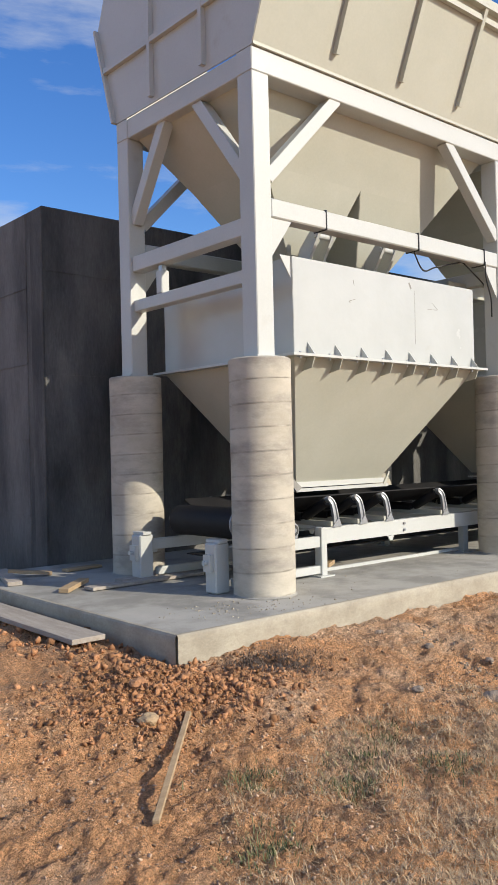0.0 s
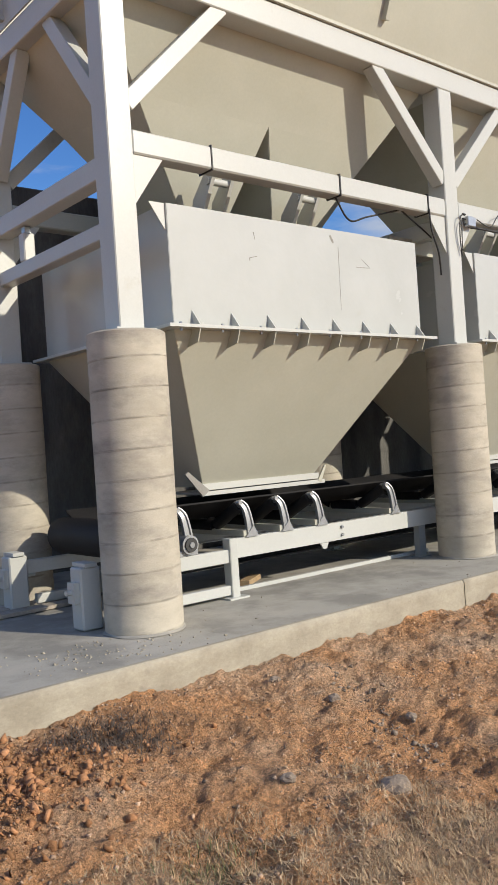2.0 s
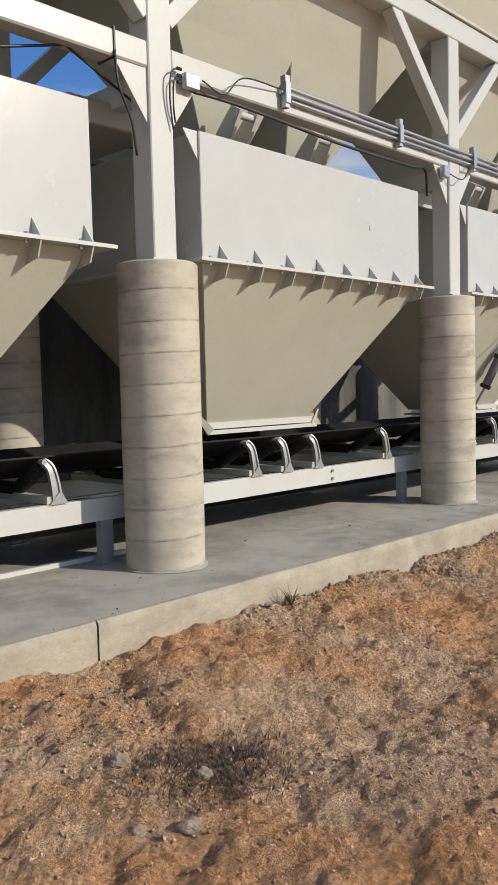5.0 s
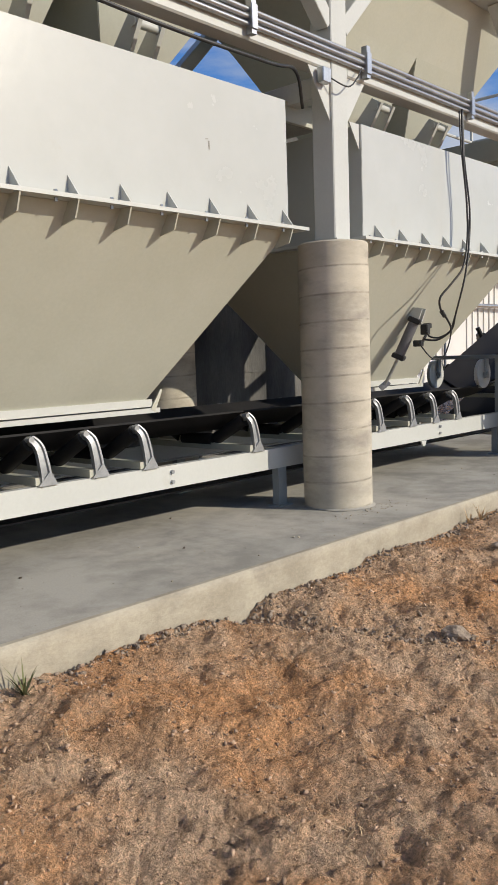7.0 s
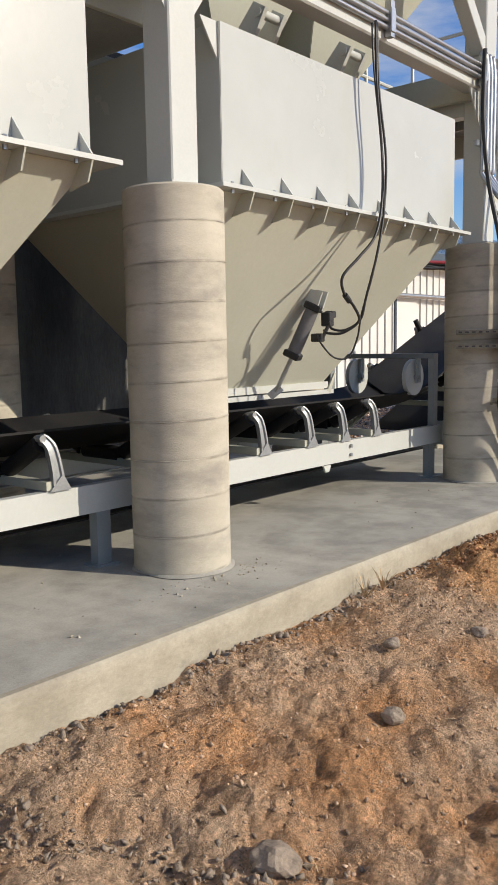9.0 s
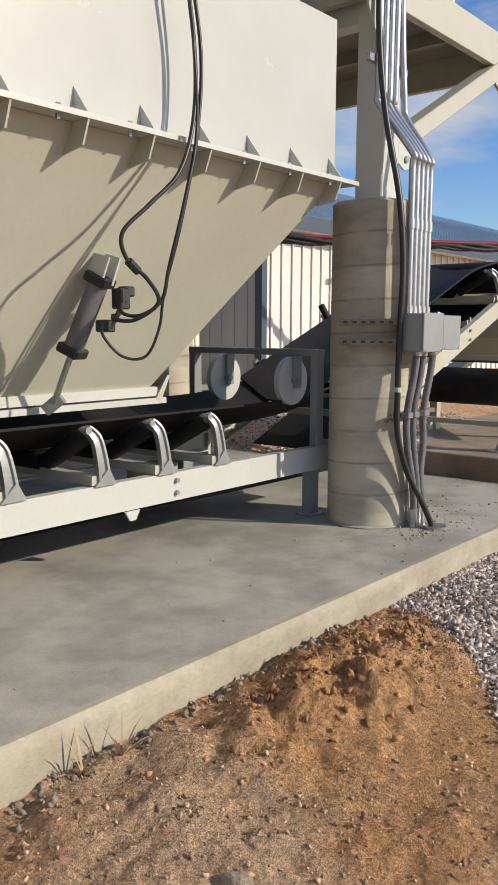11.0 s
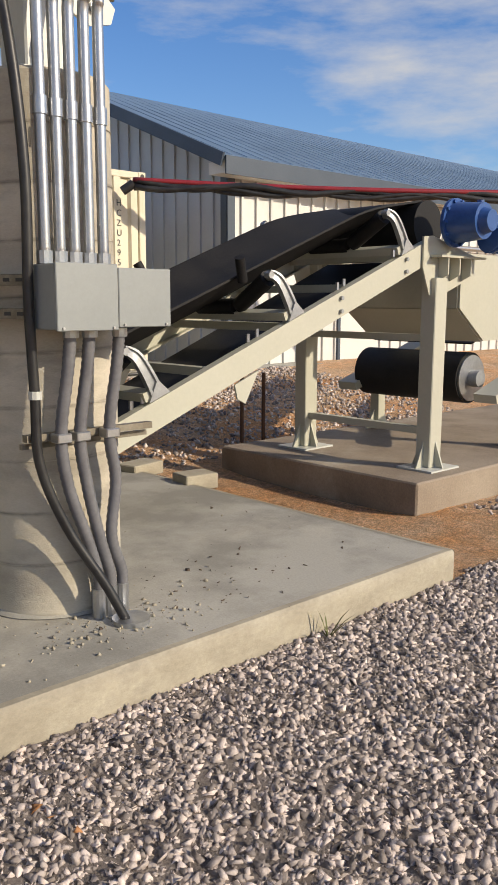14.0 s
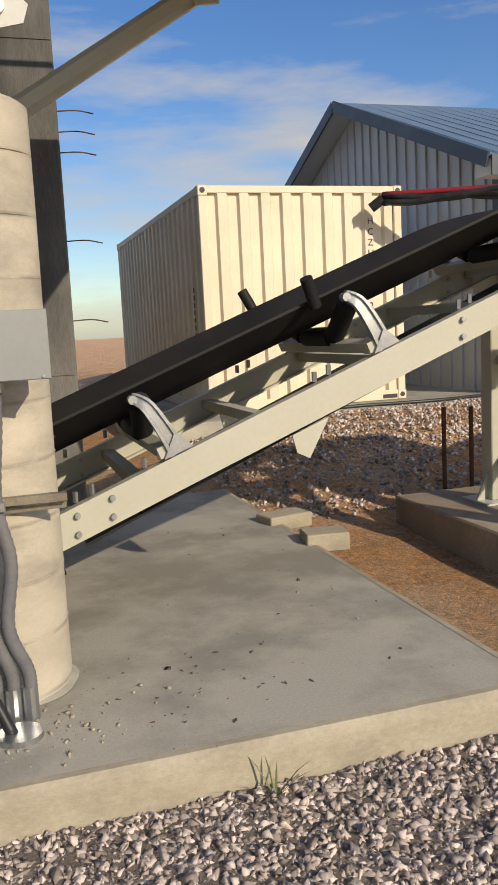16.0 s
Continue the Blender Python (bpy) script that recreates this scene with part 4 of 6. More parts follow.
def idler(x, yc=BELT_Y, z=S_Z1, tilt=0.0, owner=None):
    """A trough idler: cross angle, two curved end brackets, three rollers."""
    m = Matrix.Translation((x, yc, z)) @ Matrix.Rotation(-tilt, 4, "Y")
    br = None
    for s in (-1, 1):
        bm = B()
        yo = s * 0.60
        path = [(0.05, yo, 0.0), (0.035, yo, 0.12), (0.015, yo * 0.985, 0.23), (-0.01, yo * 0.96, 0.275), (-0.03, yo * 0.94, 0.295)]
        path = smooth_path(path, 3)
        rings = []
        for i, p in enumerate(path):
            d = (path[min(i + 1, len(path) - 1)] - path[max(i - 1, 0)]).normalized()
            u = Vector((0, 1, 0)).cross(d).normalized()
            w, t = 0.04 - 0.02 * i / len(path), 0.016
            rings.append([bm.verts.new(p + u * a + Vector((0, b, 0))) for a, b in ((-w, -t), (-w * 0.6, -t), (-w * 0.5, -t * 0.2), (w * 0.5, -t * 0.2), (w * 0.6, -t), (w, -t), (w, t), (-w, t))])
        for r0, r1 in zip(rings, rings[1:]):
            for k in range(8):
                bm.faces.new((r0[k], r0[(k + 1) % 8], r1[(k + 1) % 8], r1[k]))
        bm.faces.new(rings[0][::-1])
        bm.faces.new(rings[-1])
        cyl(bm, path[-1] + Vector((0, -0.022, -0.01)), path[-1] + Vector((0, 0.022, -0.01)), 0.02, 12)
        plate(bm, [(-0.02, yo + s * 0.012, 0), (0.12, yo + s * 0.012, 0), (0.07, yo + s * 0.012, 0.09)], 0.012)
        bm.transform(m)
        br = part("idler_bracket", bm, M_CAST, owner or conv, "curved grey steel idler bracket")
    bm = B()
    beam(bm, (0, -0.6, 0.03), (0, 0.6, 0.03), 0.06, 0.05)
    for s in (-1, 1):
        beam(bm, (0, s * 0.2, 0.03), (0, s * 0.22, 0.13), 0.04, 0.02)
    bm.transform(m)
    part("cross_angle", bm, M_PAINT, br)
    bm = B()
    cyl(bm, (0, -0.17, 0.08), (0, 0.17, 0.08), 0.05, 14)
    for s in (-1, 1):
        cyl(bm, (0, s * 0.21, 0.09), (0, s * 0.52, 0.255), 0.05, 14)
    bm.transform(m)
    part("roller", bm, M_RUBBER, br, "", True)
    for s in (-1, 1):
        bm = cyl(B(), (0, s * 0.52, 0.255), (0, s * 0.56, 0.276), 0.018, 8)
        bm.transform(m)
        part("roller_shaft", bm, M_GALV, br)


for bx in (0, 1, 2):
    for dx in (1.25, 1.65, 2.07) if bx < 2 else (1.15, 1.70, 2.14, 2.60):
        idler(BAY_X[bx] + dx)
for ix in (5.45, 7.9, 8.9, 11.75, 12.6):
    idler(ix)

# hold-down frame with two white rollers
hold = thing("hold_down_frame", (16.0, BELT_Y, S_Z1), "grey angle frame holding white belt hold-down wheels", "frame")
for yy in (S_Y0 + 0.03, S_Y1 - 0.03):
    part("post", box(B(), 15.96, 16.04, yy - 0.03, yy + 0.03, S_Z1, 1.48, 0.004), M_BOXGREY, hold)
part("top_bar", box(B(), 15.955, 16.045, S_Y0, S_Y1, 1.44, 1.485, 0.004), M_BOXGREY, hold)
for yy in (5.98, 6.59):
    wb = B()
    cyl(wb, (15.9, yy - 0.02, 1.27), (15.9, yy + 0.02, 1.27), 0.165, 36)
    wheel = part("wheel", wb, M_WHITE, hold, "white disc wheel", True)
    part("hub", cyl(B(), (15.9, yy - 0.07, 1.27), (15.9, yy + 0.04, 1.27), 0.022, 12), M_CAST, wheel)
    part("fork", box(B(), 15.88, 15.95, yy - 0.055, yy - 0.035, 1.22, 1.44), M_BOXGREY, wheel)

# ---- pneumatic cylinder on the last weigh hopper ----
cy = thing("air_cylinder", (14.1, 5.72, 2.0), "grey pneumatic cylinder with black fittings on the hopper", "cylinder")
P, Q, R = Vector((14.0, 5.71, 1.85)), Vector((13.945, 5.86, 1.51)), Vector((13.95, 6.05, 1.20))
part("barrel", cyl(B(), P, Q, 0.05, 16), M_FLEX, cy, "", True)
for c in (P, Q):
    d = (Q - P).normalized()
    part("end_cap", beam(B(), c - d * 0.025, c + d * 0.025, 0.12, 0.12, (0, 0, 1), 0.008), M_CABLE, cy)
part("rod", cyl(B(), Q, R, 0.016, 10), M_GALV, cy, "", True)
part("rod_clevis", beam(B(), R - Vector((0.02, -0.02, 0.0)), R + Vector((0.03, -0.05, 0.07)), 0.05, 0.06), M_CAST, cy)
bm = B()
for dx in (-0.035, 0.035):
    plate(bm, [(P.x + dx, 5.66, 1.82), (P.x + dx + 0.02, 5.62, 1.95), (P.x + dx + 0.02, 5.74, 1.98), (P.x + dx, 5.80, 1.86)], 0.012)
part("mount_lug", bm, M_WHITE, cy)
bm = B()
box(bm, 14.04, 14.10, 5.6, 5.68, 1.71, 1.81, 0.008)
box(bm, 14.07, 14.13, 5.6, 5.67, 1.77, 1.82, 0.008)
box(bm, 13.97, 14.03, 5.63, 5.72, 1.60, 1.66, 0.008)
cyl(bm, (14.0, 5.64, 1.62), (14.07, 5.61, 1.75), 0.014, 8)
part("valve", bm, M_CABLE, cy)

hose = thing("hanging_hoses", (14.5, 5.28, 3.7), "black air hoses and cables hanging from the beam", "hoses")
for k, pts in enumerate(([(14.12, 5.27, 3.72), (14.12, 5.26, 3.3), (14.19, 5.26, 2.85), (14.17, 5.25, 2.55), (14.07, 5.24, 2.31), (13.93, 5.28, 2.16), (13.81, 5.33, 2.03), (13.84, 5.34, 1.92), (13.97, 5.35, 1.84), (14.05, 5.36, 1.74), (14.0, 5.46, 1.66), (13.96, 5.56, 1.66), (14.0, 5.62, 1.68)],
                         [(14.15, 5.28, 3.72), (14.16, 5.27, 3.3), (14.22, 5.25, 2.85), (14.19, 5.245, 2.5), (14.12, 5.255, 2.2), (14.08, 5.32, 1.9), (14.07, 5.36, 1.75), (14.03, 5.46, 1.68), (14.0, 5.55, 1.69), (14.05, 5.61, 1.74)],
                         [(14.09, 5.28, 3.7), (14.10, 5.27, 3.4), (14.18, 5.26, 2.9), (14.18, 5.24, 2.5), (14.12, 5.28, 2.1), (14.09, 5.36, 1.8), (14.09, 5.4, 1.62), (14.04, 5.44, 1.49), (13.95, 5.5, 1.49), (13.89, 5.56, 1.58), (13.95, 5.64, 1.64)])):
    part("hose", pipe(B(), smooth_path(pts, 7), (0.010, 0.009, 0.007)[k], 8), M_CABLE, hose)
part("hose_joint", cyl(B(), (13.85, 5.34, 1.91), (13.91, 5.345, 1.87), 0.02, 10), M_CABLE, hose)

# ---- conduits along the middle beam ----
cd = thing("beam_conduits", (12.4, 5.33, 3.86), "galvanised conduits strapped along the middle beam", "conduits")
for k, (dy, dz) in enumerate(((5.325, 3.80), (5.322, 3.845), (5.33, 3.755))):
    part("conduit", cyl(B(), (9.75 + 0.06 * k, dy, dz), (16.05, dy, dz), 0.017, 10), M_GALV, cd, "", True)
for xx in (9.8, 11.35, 12.68, 14.38, 15.85):
    bm = B()
    box(bm, xx - 0.025, xx + 0.025, 5.295, 5.345, 3.69, 3.93)
    box(bm, xx - 0.03, xx + 0.03, 5.285, 5.298, 3.72, 3.88, 0.003)
    part("strut_clamp", bm, M_GALV, cd)
part("black_cable", pipe(B(), smooth_path([(8.75, 5.40, 3.62), (9.3, 5.33, 3.6), (10.5, 5.32, 3.55), (11.5, 5.32, 3.55), (11.9, 5.4, 3.6), (12.1, 5.5, 3.4)], 6), 0.013, 8), M_CABLE, cd)
jb = thing("junction_box", (8.83, 5.34, 3.65), "small grey junction box with cable glands on the column", "junction box")
part("box_body", box(B(), 8.76, 8.89, 5.30, 5.35, 3.60, 3.70, 0.006), M_GALV, jb)
for k in range(3):
    part("gland", cyl(B(), (8.70, 5.32, 3.62 + k * 0.045), (8.735, 5.32, 3.62 + k * 0.045), 0.012, 8), M_CABLE, jb)
for pts in ([(8.70, 5.32, 3.71), (8.63, 5.30, 3.66), (8.62, 5.31, 3.5), (8.66, 5.33, 3.3)], [(8.70, 5.32, 3.66), (8.65, 5.30, 3.6), (8.65, 5.31, 3.45), (8.68, 5.33, 3.35)], [(8.92, 5.31, 3.68), (9.1, 5.28, 3.62), (9.3, 5.28, 3.78), (9.75, 5.32, 3.82)]):
    part("cable", pipe(B(), smooth_path(pts, 5), 0.006, 6), M_CABLE, jb)
jb2 = thing("junction_box", (12.2, 5.34, 3.6), "small grey junction box on a gusset plate", "junction box")
part("box_body", box(B(), 12.1, 12.2, 5.30, 5.36, 3.55, 3.66, 0.006), M_GALV, jb2)
part("cable", pipe(B(), smooth_path([(12.2, 5.32, 3.6), (12.35, 5.26, 3.55), (12.5, 5.28, 3.65), (12.62, 5.32, 3.76)], 5), 0.006, 6), M_CABLE, jb2)
lc = thing("loose_cables", (8.3, 5.5, 3.7), "thin black cables drooping under the beam", "cables")
for pts in ([(7.0, 5.42, 3.68), (7.2, 5.45, 3.5), (7.5, 5.5, 3.58), (7.9, 5.44, 3.68)], [(8.2, 5.34, 3.7), (8.22, 5.34, 3.5), (8.33, 5.36, 3.3), (8.4, 5.4, 3.1)], [(7.9, 5.44, 3.68), (8.3, 5.5, 3.55), (8.6, 5.6, 3.5)]):
    part("cable", pipe(B(), smooth_path(pts, 6), 0.009, 6), M_CABLE, lc)
bl = thing("white_limit_switch", (4.83, 6.9, 3.3), "small white switch box on the cross beam", "switch")
part("housing", box(B(), 4.78, 4.88, 6.85, 6.95, 3.225, 3.46, 0.01), M_WHITE, bl)
part("cap", box(B(), 4.80, 4.86, 6.87, 6.93, 3.46, 3.52, 0.005), M_GALV, bl)

# ---- platform past the last column ----
pf = thing("end_platform", (17.0, 6.3, 3.87), "steel platform with handrail on a knee brace", "platform")
part("girder", box(B(), 15.9, 18.0, 5.38, 5.44, 3.62, 3.87, 0.004), M_PAINT, pf)
part("girder", box(B(), 15.9, 18.0, 7.14, 7.2, 3.62, 3.87, 0.004), M_PAINT, pf)
part("girder", box(B(), 15.9, 15.96, 5.44, 7.14, 3.62, 3.868, 0.004), M_PAINT, pf)
part("girder", box(B(), 17.94, 18.0, 5.44, 7.14, 3.62, 3.868, 0.004), M_PAINT, pf)
part("deck", box(B(), 15.96, 17.94, 5.44, 7.14, 3.845, 3.87), M_UNDERSHADE, pf)
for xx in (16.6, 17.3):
    part("joist", box(B(), xx - 0.03, xx + 0.03, 5.44, 7.14, 3.74, 3.845), M_UNDERSHADE, pf)
part("knee_brace", beam(B(), (16.17, 7.2, 2.70), (17.5, 7.2, 3.56), 0.12, 0.12, (0, 1, 0), 0.03), M_PAINT, pf)
part("bracket", plate(B(), [(17.38, 7.12, 3.62), (17.62, 7.12, 3.62), (17.58, 7.12, 3.46), (17.44, 7.12, 3.44)], 0.02), M_PAINT, pf)
part("knee_brace", beam(B(), (16.18, 5.42, 2.78), (17.72, 5.42, 3.60), 0.12, 0.13, (0, 1, 0), 0.008), M_PAINT, pf)
part("bracket", plate(B(), [(17.62, 5.40, 3.64), (17.9, 5.40, 3.64), (17.84, 5.40, 3.44), (17.7, 5.40, 3.5)], 0.02), M_PAINT, pf)
bm = plate(B(), [(16.18, 5.36, 2.80), (16.32, 5.36, 2.79), (16.38, 5.36, 2.73), (16.36, 5.36, 2.67), (16.26, 5.36, 2.645), (16.18, 5.36, 2.68)], 0.014)
eye = part("pivot_plate", bm, M_WHITE, pf, "white pivot plate with a bolt")
part("pivot_bolt", cyl(B(), (16.28, 5.335, 2.715), (16.28, 5.355, 2.715), 0.022, 12), M_GALV, eye, "", True)
for xx in (16.0, 16.97, 17.95):
    for yy in (5.42, 7.17):
        part("rail_post", cyl(B(), (xx, yy, 3.87), (xx, yy, 4.95), 0.021, 8), M_WHITE, pf, "", True)
for yy in (5.42, 7.17):
    for zz in (4.4, 4.95):
        part("rail", cyl(B(), (16.0, yy, zz), (17.95, yy, zz), 0.021, 8), M_WHITE, pf, "", True)
for zz in (4.4, 4.95):
    part("rail", cyl(B(), (17.95, 5.42, zz), (17.95, 7.17, zz), 0.021, 8), M_WHITE, pf, "", True)

# ---- conduits, boxes on the last pier ----
rc = thing("riser_conduits", (16.03, 5.13, 1.72), "five shiny galvanised conduits bending up the column", "conduits")
for k in range(5):
    xl = 15.875 + k * 0.063
    xh = 15.83 + k * 0.066
    yl = 5.08 + 0.004 * k
    pts = [(xl, yl, 1.70), (xl, yl, 2.1), (xl, yl, 2.58), (xl, yl + 0.002, 2.66), (xh, 5.29, 2.95), (xh, 5.30, 3.05), (xh, 5.30, 3.5), (xh, 5.30, 3.8), (xh - 0.02, 5.31, 3.95)]
    if k == 4:
        pts = pts[:4] + [(xh + 0.04, 5.27, 2.92), (xh + 0.03, 5.29, 3.05), (xh, 5.30, 3.5), (xh, 5.3, 3.95)]
    c = part("conduit", pipe(B(), smooth_path(pts, 5), 0.021, 12), M_GALV, rc)
    part("coupling", cyl(B(), (xl, yl, 2.22), (xl, yl, 2.28), 0.026, 12), M_GALV, c, "", True)
    part("connector", cyl(B(), (xl, yl, 1.72), (xl, yl, 1.765), 0.028, 10), M_GALV, c)
part("strut", box(B(), 15.75, 16.2, 5.315, 5.345, 3.2, 3.24), M_GALV, rc)
bc = thing("black_cable_run", (15.85, 5.1, 2), "thick black cable running down the pier into a floor sleeve", "cable")
part("cable", pipe(B(), smooth_path([(15.78, 5.27, 3.95), (15.77, 5.27, 3.4), (15.78, 5.22, 2.9), (15.80, 5.12, 2.4), (15.815, 5.09, 2.0), (15.815, 5.1, 1.6), (15.83, 5.11, 1.25), (15.84, 5.11, 1.0), (15.93, 5.09, 0.75), (16.05, 5.03, 0.52), (16.12, 4.99, 0.36)], 7), 0.019, 10), M_CABLE, bc)
part("cable_clip", cyl(B(), (15.831, 5.11, 1.24), (15.832, 5.11, 1.27), 0.024, 10), M_WHITE, bc)
part("floor_sleeve", cyl(B(), (16.14, 4.985, SLAB_Z + 0.001), (16.14, 4.985, SLAB_Z + 0.02), 0.075, 24), M_GALV, bc, "", True)
for k, (xa, xb, za, zb) in enumerate(((15.842, 16.088, 1.487, 1.722), (16.096, 16.325, 1.497, 1.71))):
    eb = thing("electrical_box", ((xa + xb) / 2, 5.04, 1.49), "grey painted steel electrical enclosure on the pier", "electrical box", "twin boxes on the pier")
    part("body", box(B(), xa, xb, 4.965, 5.13, za + 0.004, zb - 0.004, 0.004), M_BOXGREY, eb)
    part("cover", box(B(), xa - 0.003, xb + 0.003, 4.95, 4.963, za, zb, 0.003), M_BOXGREY, eb)
    for sx in (xa + 0.02, xb - 0.02):
        part("screw", cyl(B(), (sx, 4.944, za + 0.01), (sx, 4.952, za + 0.01), 0.005, 6), M_GALV, eb)
st = thing("strut_channels", (16.0, 5.16, 1.6), "slotted galvanised strut channels clamped round the pier", "strut")
for zz in (1.545, 1.665):
    part("channel", box(B(), 15.84, 16.3, 5.132, 5.17, zz - 0.02, zz + 0.02), M_STRUT, st)
    u, v = Vector((15.698, 5.454, zz)), Vector((15.845, 5.125, zz))
    run, side = v - u, Vector(((u - v).y, (v - u).x, 0)).normalized()
    ch = part("channel", beam(B(), u, v, 0.03, 0.04, (0, 0, 1), 0.003), M_STRUT, st)
    for k in range(6):
        c = u + run * (0.1 + 0.155 * k) - side * 0.0155 * (1 if side.y > 0 else -1)
        part("slot", beam(B(), c - run.normalized() * 0.014, c + run.normalized() * 0.014, 0.002, 0.013), M_INK, ch)
part("channel", box(B(), 15.80, 16.36, 5.125, 5.16, 1.082, 1.108), M_STRUT, st)
part("channel", box(B(), 15.80, 16.36, 5.165, 5.185, 1.05, 1.07), M_STRUT, st)
fc = thing("flexible_conduits", (16.1, 5.08, 0.4), "grey ribbed flexible conduits dropping into the slab", "conduits")
for k, (xa, xm, xb) in enumerate(((15.95, 15.92, 16.075), (16.03, 16.0, 16.13), (16.16, 16.13, 16.185))):
    base = smooth_path([(xa, 5.05, 1.49), (xa - 0.01, 5.06, 1.35), (xm, 5.09, 1.1), (xm + 0.03, 5.10, 0.9), (xb - 0.05, 5.10, 0.68), (xb, 5.11, 0.52), (xb, 5.11, 0.42)], 14)
    f = part("conduit", pipe(B(), base, 0.023, 10, 0.06), M_FLEX, fc)
    part("ferrule", cyl(B(), (xb, 5.11, SLAB_Z), (xb, 5.11, 0.47), 0.027, 12), M_GALV, f)
    part("gland", cyl(B(), (xa, 5.05, 1.46), (xa, 5.05, 1.492), 0.03, 10), M_GALV, f)
    part("pipe_clamp", box(B(), xm - 0.03, xm + 0.03, 5.06, 5.12, 1.075, 1.11, 0.004), M_GALV, f)

# ---- inclined conveyor ----
inc = thing("inclined_conveyor", (18, BELT_Y, SLAB_Z), "inclined belt conveyor rising off pale channel stringers", "conveyor")


def sz(x):
    return 0.892 + SLOPE * (x - 16.57)


ang = math.atan(SLOPE)
for yy, sd in ((S_Y0, 1), (S_Y1, -1)):
    part("stringer", channel(B(), (16.2, yy, sz(16.2)), (19.22, yy, sz(19.22)), 0.145, sd), M_PAINT, inc)
    for gx in (16.45, 16.52, 16.75, 16.82, 17.55, 17.62, 18.3, 18.36, 18.85):
        part("bolt", cyl(B(), (gx, yy + 0.03, sz(gx) + 0.09), (gx, yy + 0.03, sz(gx) + 0.135), 0.012, 6), M_GALV, inc)
    for gx in (16.45, 16.6, 18.3, 18.95):
        for o in (-0.04, 0.04):
            part("bolt", cyl(B(), (gx, yy - 0.02, sz(gx) + o), (gx, yy + 0.01, sz(gx) + o), 0.013, 8), M_CAST, inc)
    part("hanging_gusset", plate(B(), [(17.42, yy, sz(17.42) - 0.09), (17.6, yy, sz(17.6) - 0.09), (17.5, yy, sz(17.42) - 0.2), (17.44, yy, sz(17.42) - 0.17)], 0.012), M_PAINT, inc)
    # head bracket and leg
    zt = sz(19.22)
    bm = B()
    plate(bm, [(19.12, yy - 0.012, zt + 0.09), (19.22, yy - 0.012, zt + 0.1), (19.75, yy - 0.012, zt - 0.02), (19.75, yy - 0.012, zt - 0.16), (19.4, yy - 0.012, zt - 0.28), (19.2, yy - 0.012, zt - 0.3), (19.12, yy - 0.012, zt - 0.12)], 0.014)
    for k in range(3):
        gx = 19.3 + 0.14 * k
        plate(bm, [(gx, yy - 0.02, zt - 0.02), (gx, yy - 0.1, zt - 0.04), (gx, yy - 0.1, zt - 0.16), (gx, yy - 0.02, zt - 0.2)], 0.012)
    box(bm, 19.2, 19.75, yy - 0.11, yy - 0.02, zt - 0.045, zt - 0.03)
    part("head_bracket", bm, M_PAINT, inc)
    bm = B()
    box(bm, 19.22, 19.36, yy - 0.06, yy + 0.06, 0.432, zt - 0.18, 0.006)
    for s in (-1, 1):
        plate(bm, [(19.29 + s * 0.07, yy, 0.434), (19.29 + s * 0.15, yy, 0.434), (19.29 + s * 0.07, yy, 0.62)], 0.014)
        plate(bm, [(19.29, yy + s * 0.06, 0.434), (19.29, yy + s * 0.13, 0.434), (19.29, yy + s * 0.06, 0.62)], 0.014)
    leg = part("leg", bm, M_PAINT, inc)
    part("foot_plate", box(B(), 19.12, 19.46, yy - 0.15, yy + 0.15, 0.421, 0.434), M_WHITE, leg)
for zz in (1.32, 0.66):
    part("leg_tie", box(B(), 19.26, 19.32, S_Y0 + 0.06, S_Y1 - 0.06, zz, zz + 0.05), M_PAINT, inc)
for gx in (16.75, 17.35, 17.95, 18.55, 19.1):
    part("cross_tie", box(B(), gx - 0.035, gx + 0.035, S_Y0 + 0.02, S_Y1 - 0.02, sz(gx) - 0.02, sz(gx) + 0.03), M_PAINT, inc)


def ibelt(x):
    return sz(x) + 0.27


part("belt", trough(16.35, 19.36, 30, 0.42, 0.17, lambda x: max(belt_z(x) - 0.02, ibelt(x)) if x < 17.2 else ibelt(x) + 0.0, 0.014, (18.6, 19.7)), M_RUBBER, inc, "black rubber belt rising in a trough", True)
bm = B()
plate(bm, [(16.5, 6.0, sz(16.5) - 0.16), (19.3, 6.0, sz(19.3) - 0.10), (19.3, 6.8, sz(19.3) - 0.10), (16.5, 6.8, sz(16.5) - 0.16)], 0.012)
part("return_belt", bm, M_RUBBER, inc)
for gx in (16.85, 17.85, 18.9):
    idler(gx, z=sz(gx) + 0.09, tilt=ang, owner=inc)
for yy, s in ((5.95, -1), (6.85, 1)):
    part("guide_roller", cyl(B(), (17.62, yy, sz(17.62) + 0.40), (17.56, yy + s * 0.04, sz(17.62) + 0.53), 0.03, 12), M_RUBBER, inc, "", True)
hp = B()
cyl(hp, (19.40, 5.95, sz(19.40) + 0.12), (19.40, 6.85, sz(19.40) + 0.12), 0.17, 28)
part("head_pulley", hp, M_RUBBER, inc, "", True)
mo = thing("gear_motor", (19.55, 5.6, 2.0), "blue gear motor at the conveyor head", "motor")
mz = sz(19.40) + 0.12
bm = B()
cyl(bm, (19.40, 5.72, mz), (19.40, 5.5, mz), 0.14, 28, 0.12)
cyl(bm, (19.40, 5.5, mz), (19.40, 5.44, mz), 0.09, 24, 0.07)
part("gearbox", bm, M_BLUE, mo, "", True)
bm = B()
cyl(bm, (19.40, 5.74, mz), (19.40, 5.715, mz), 0.165, 28)
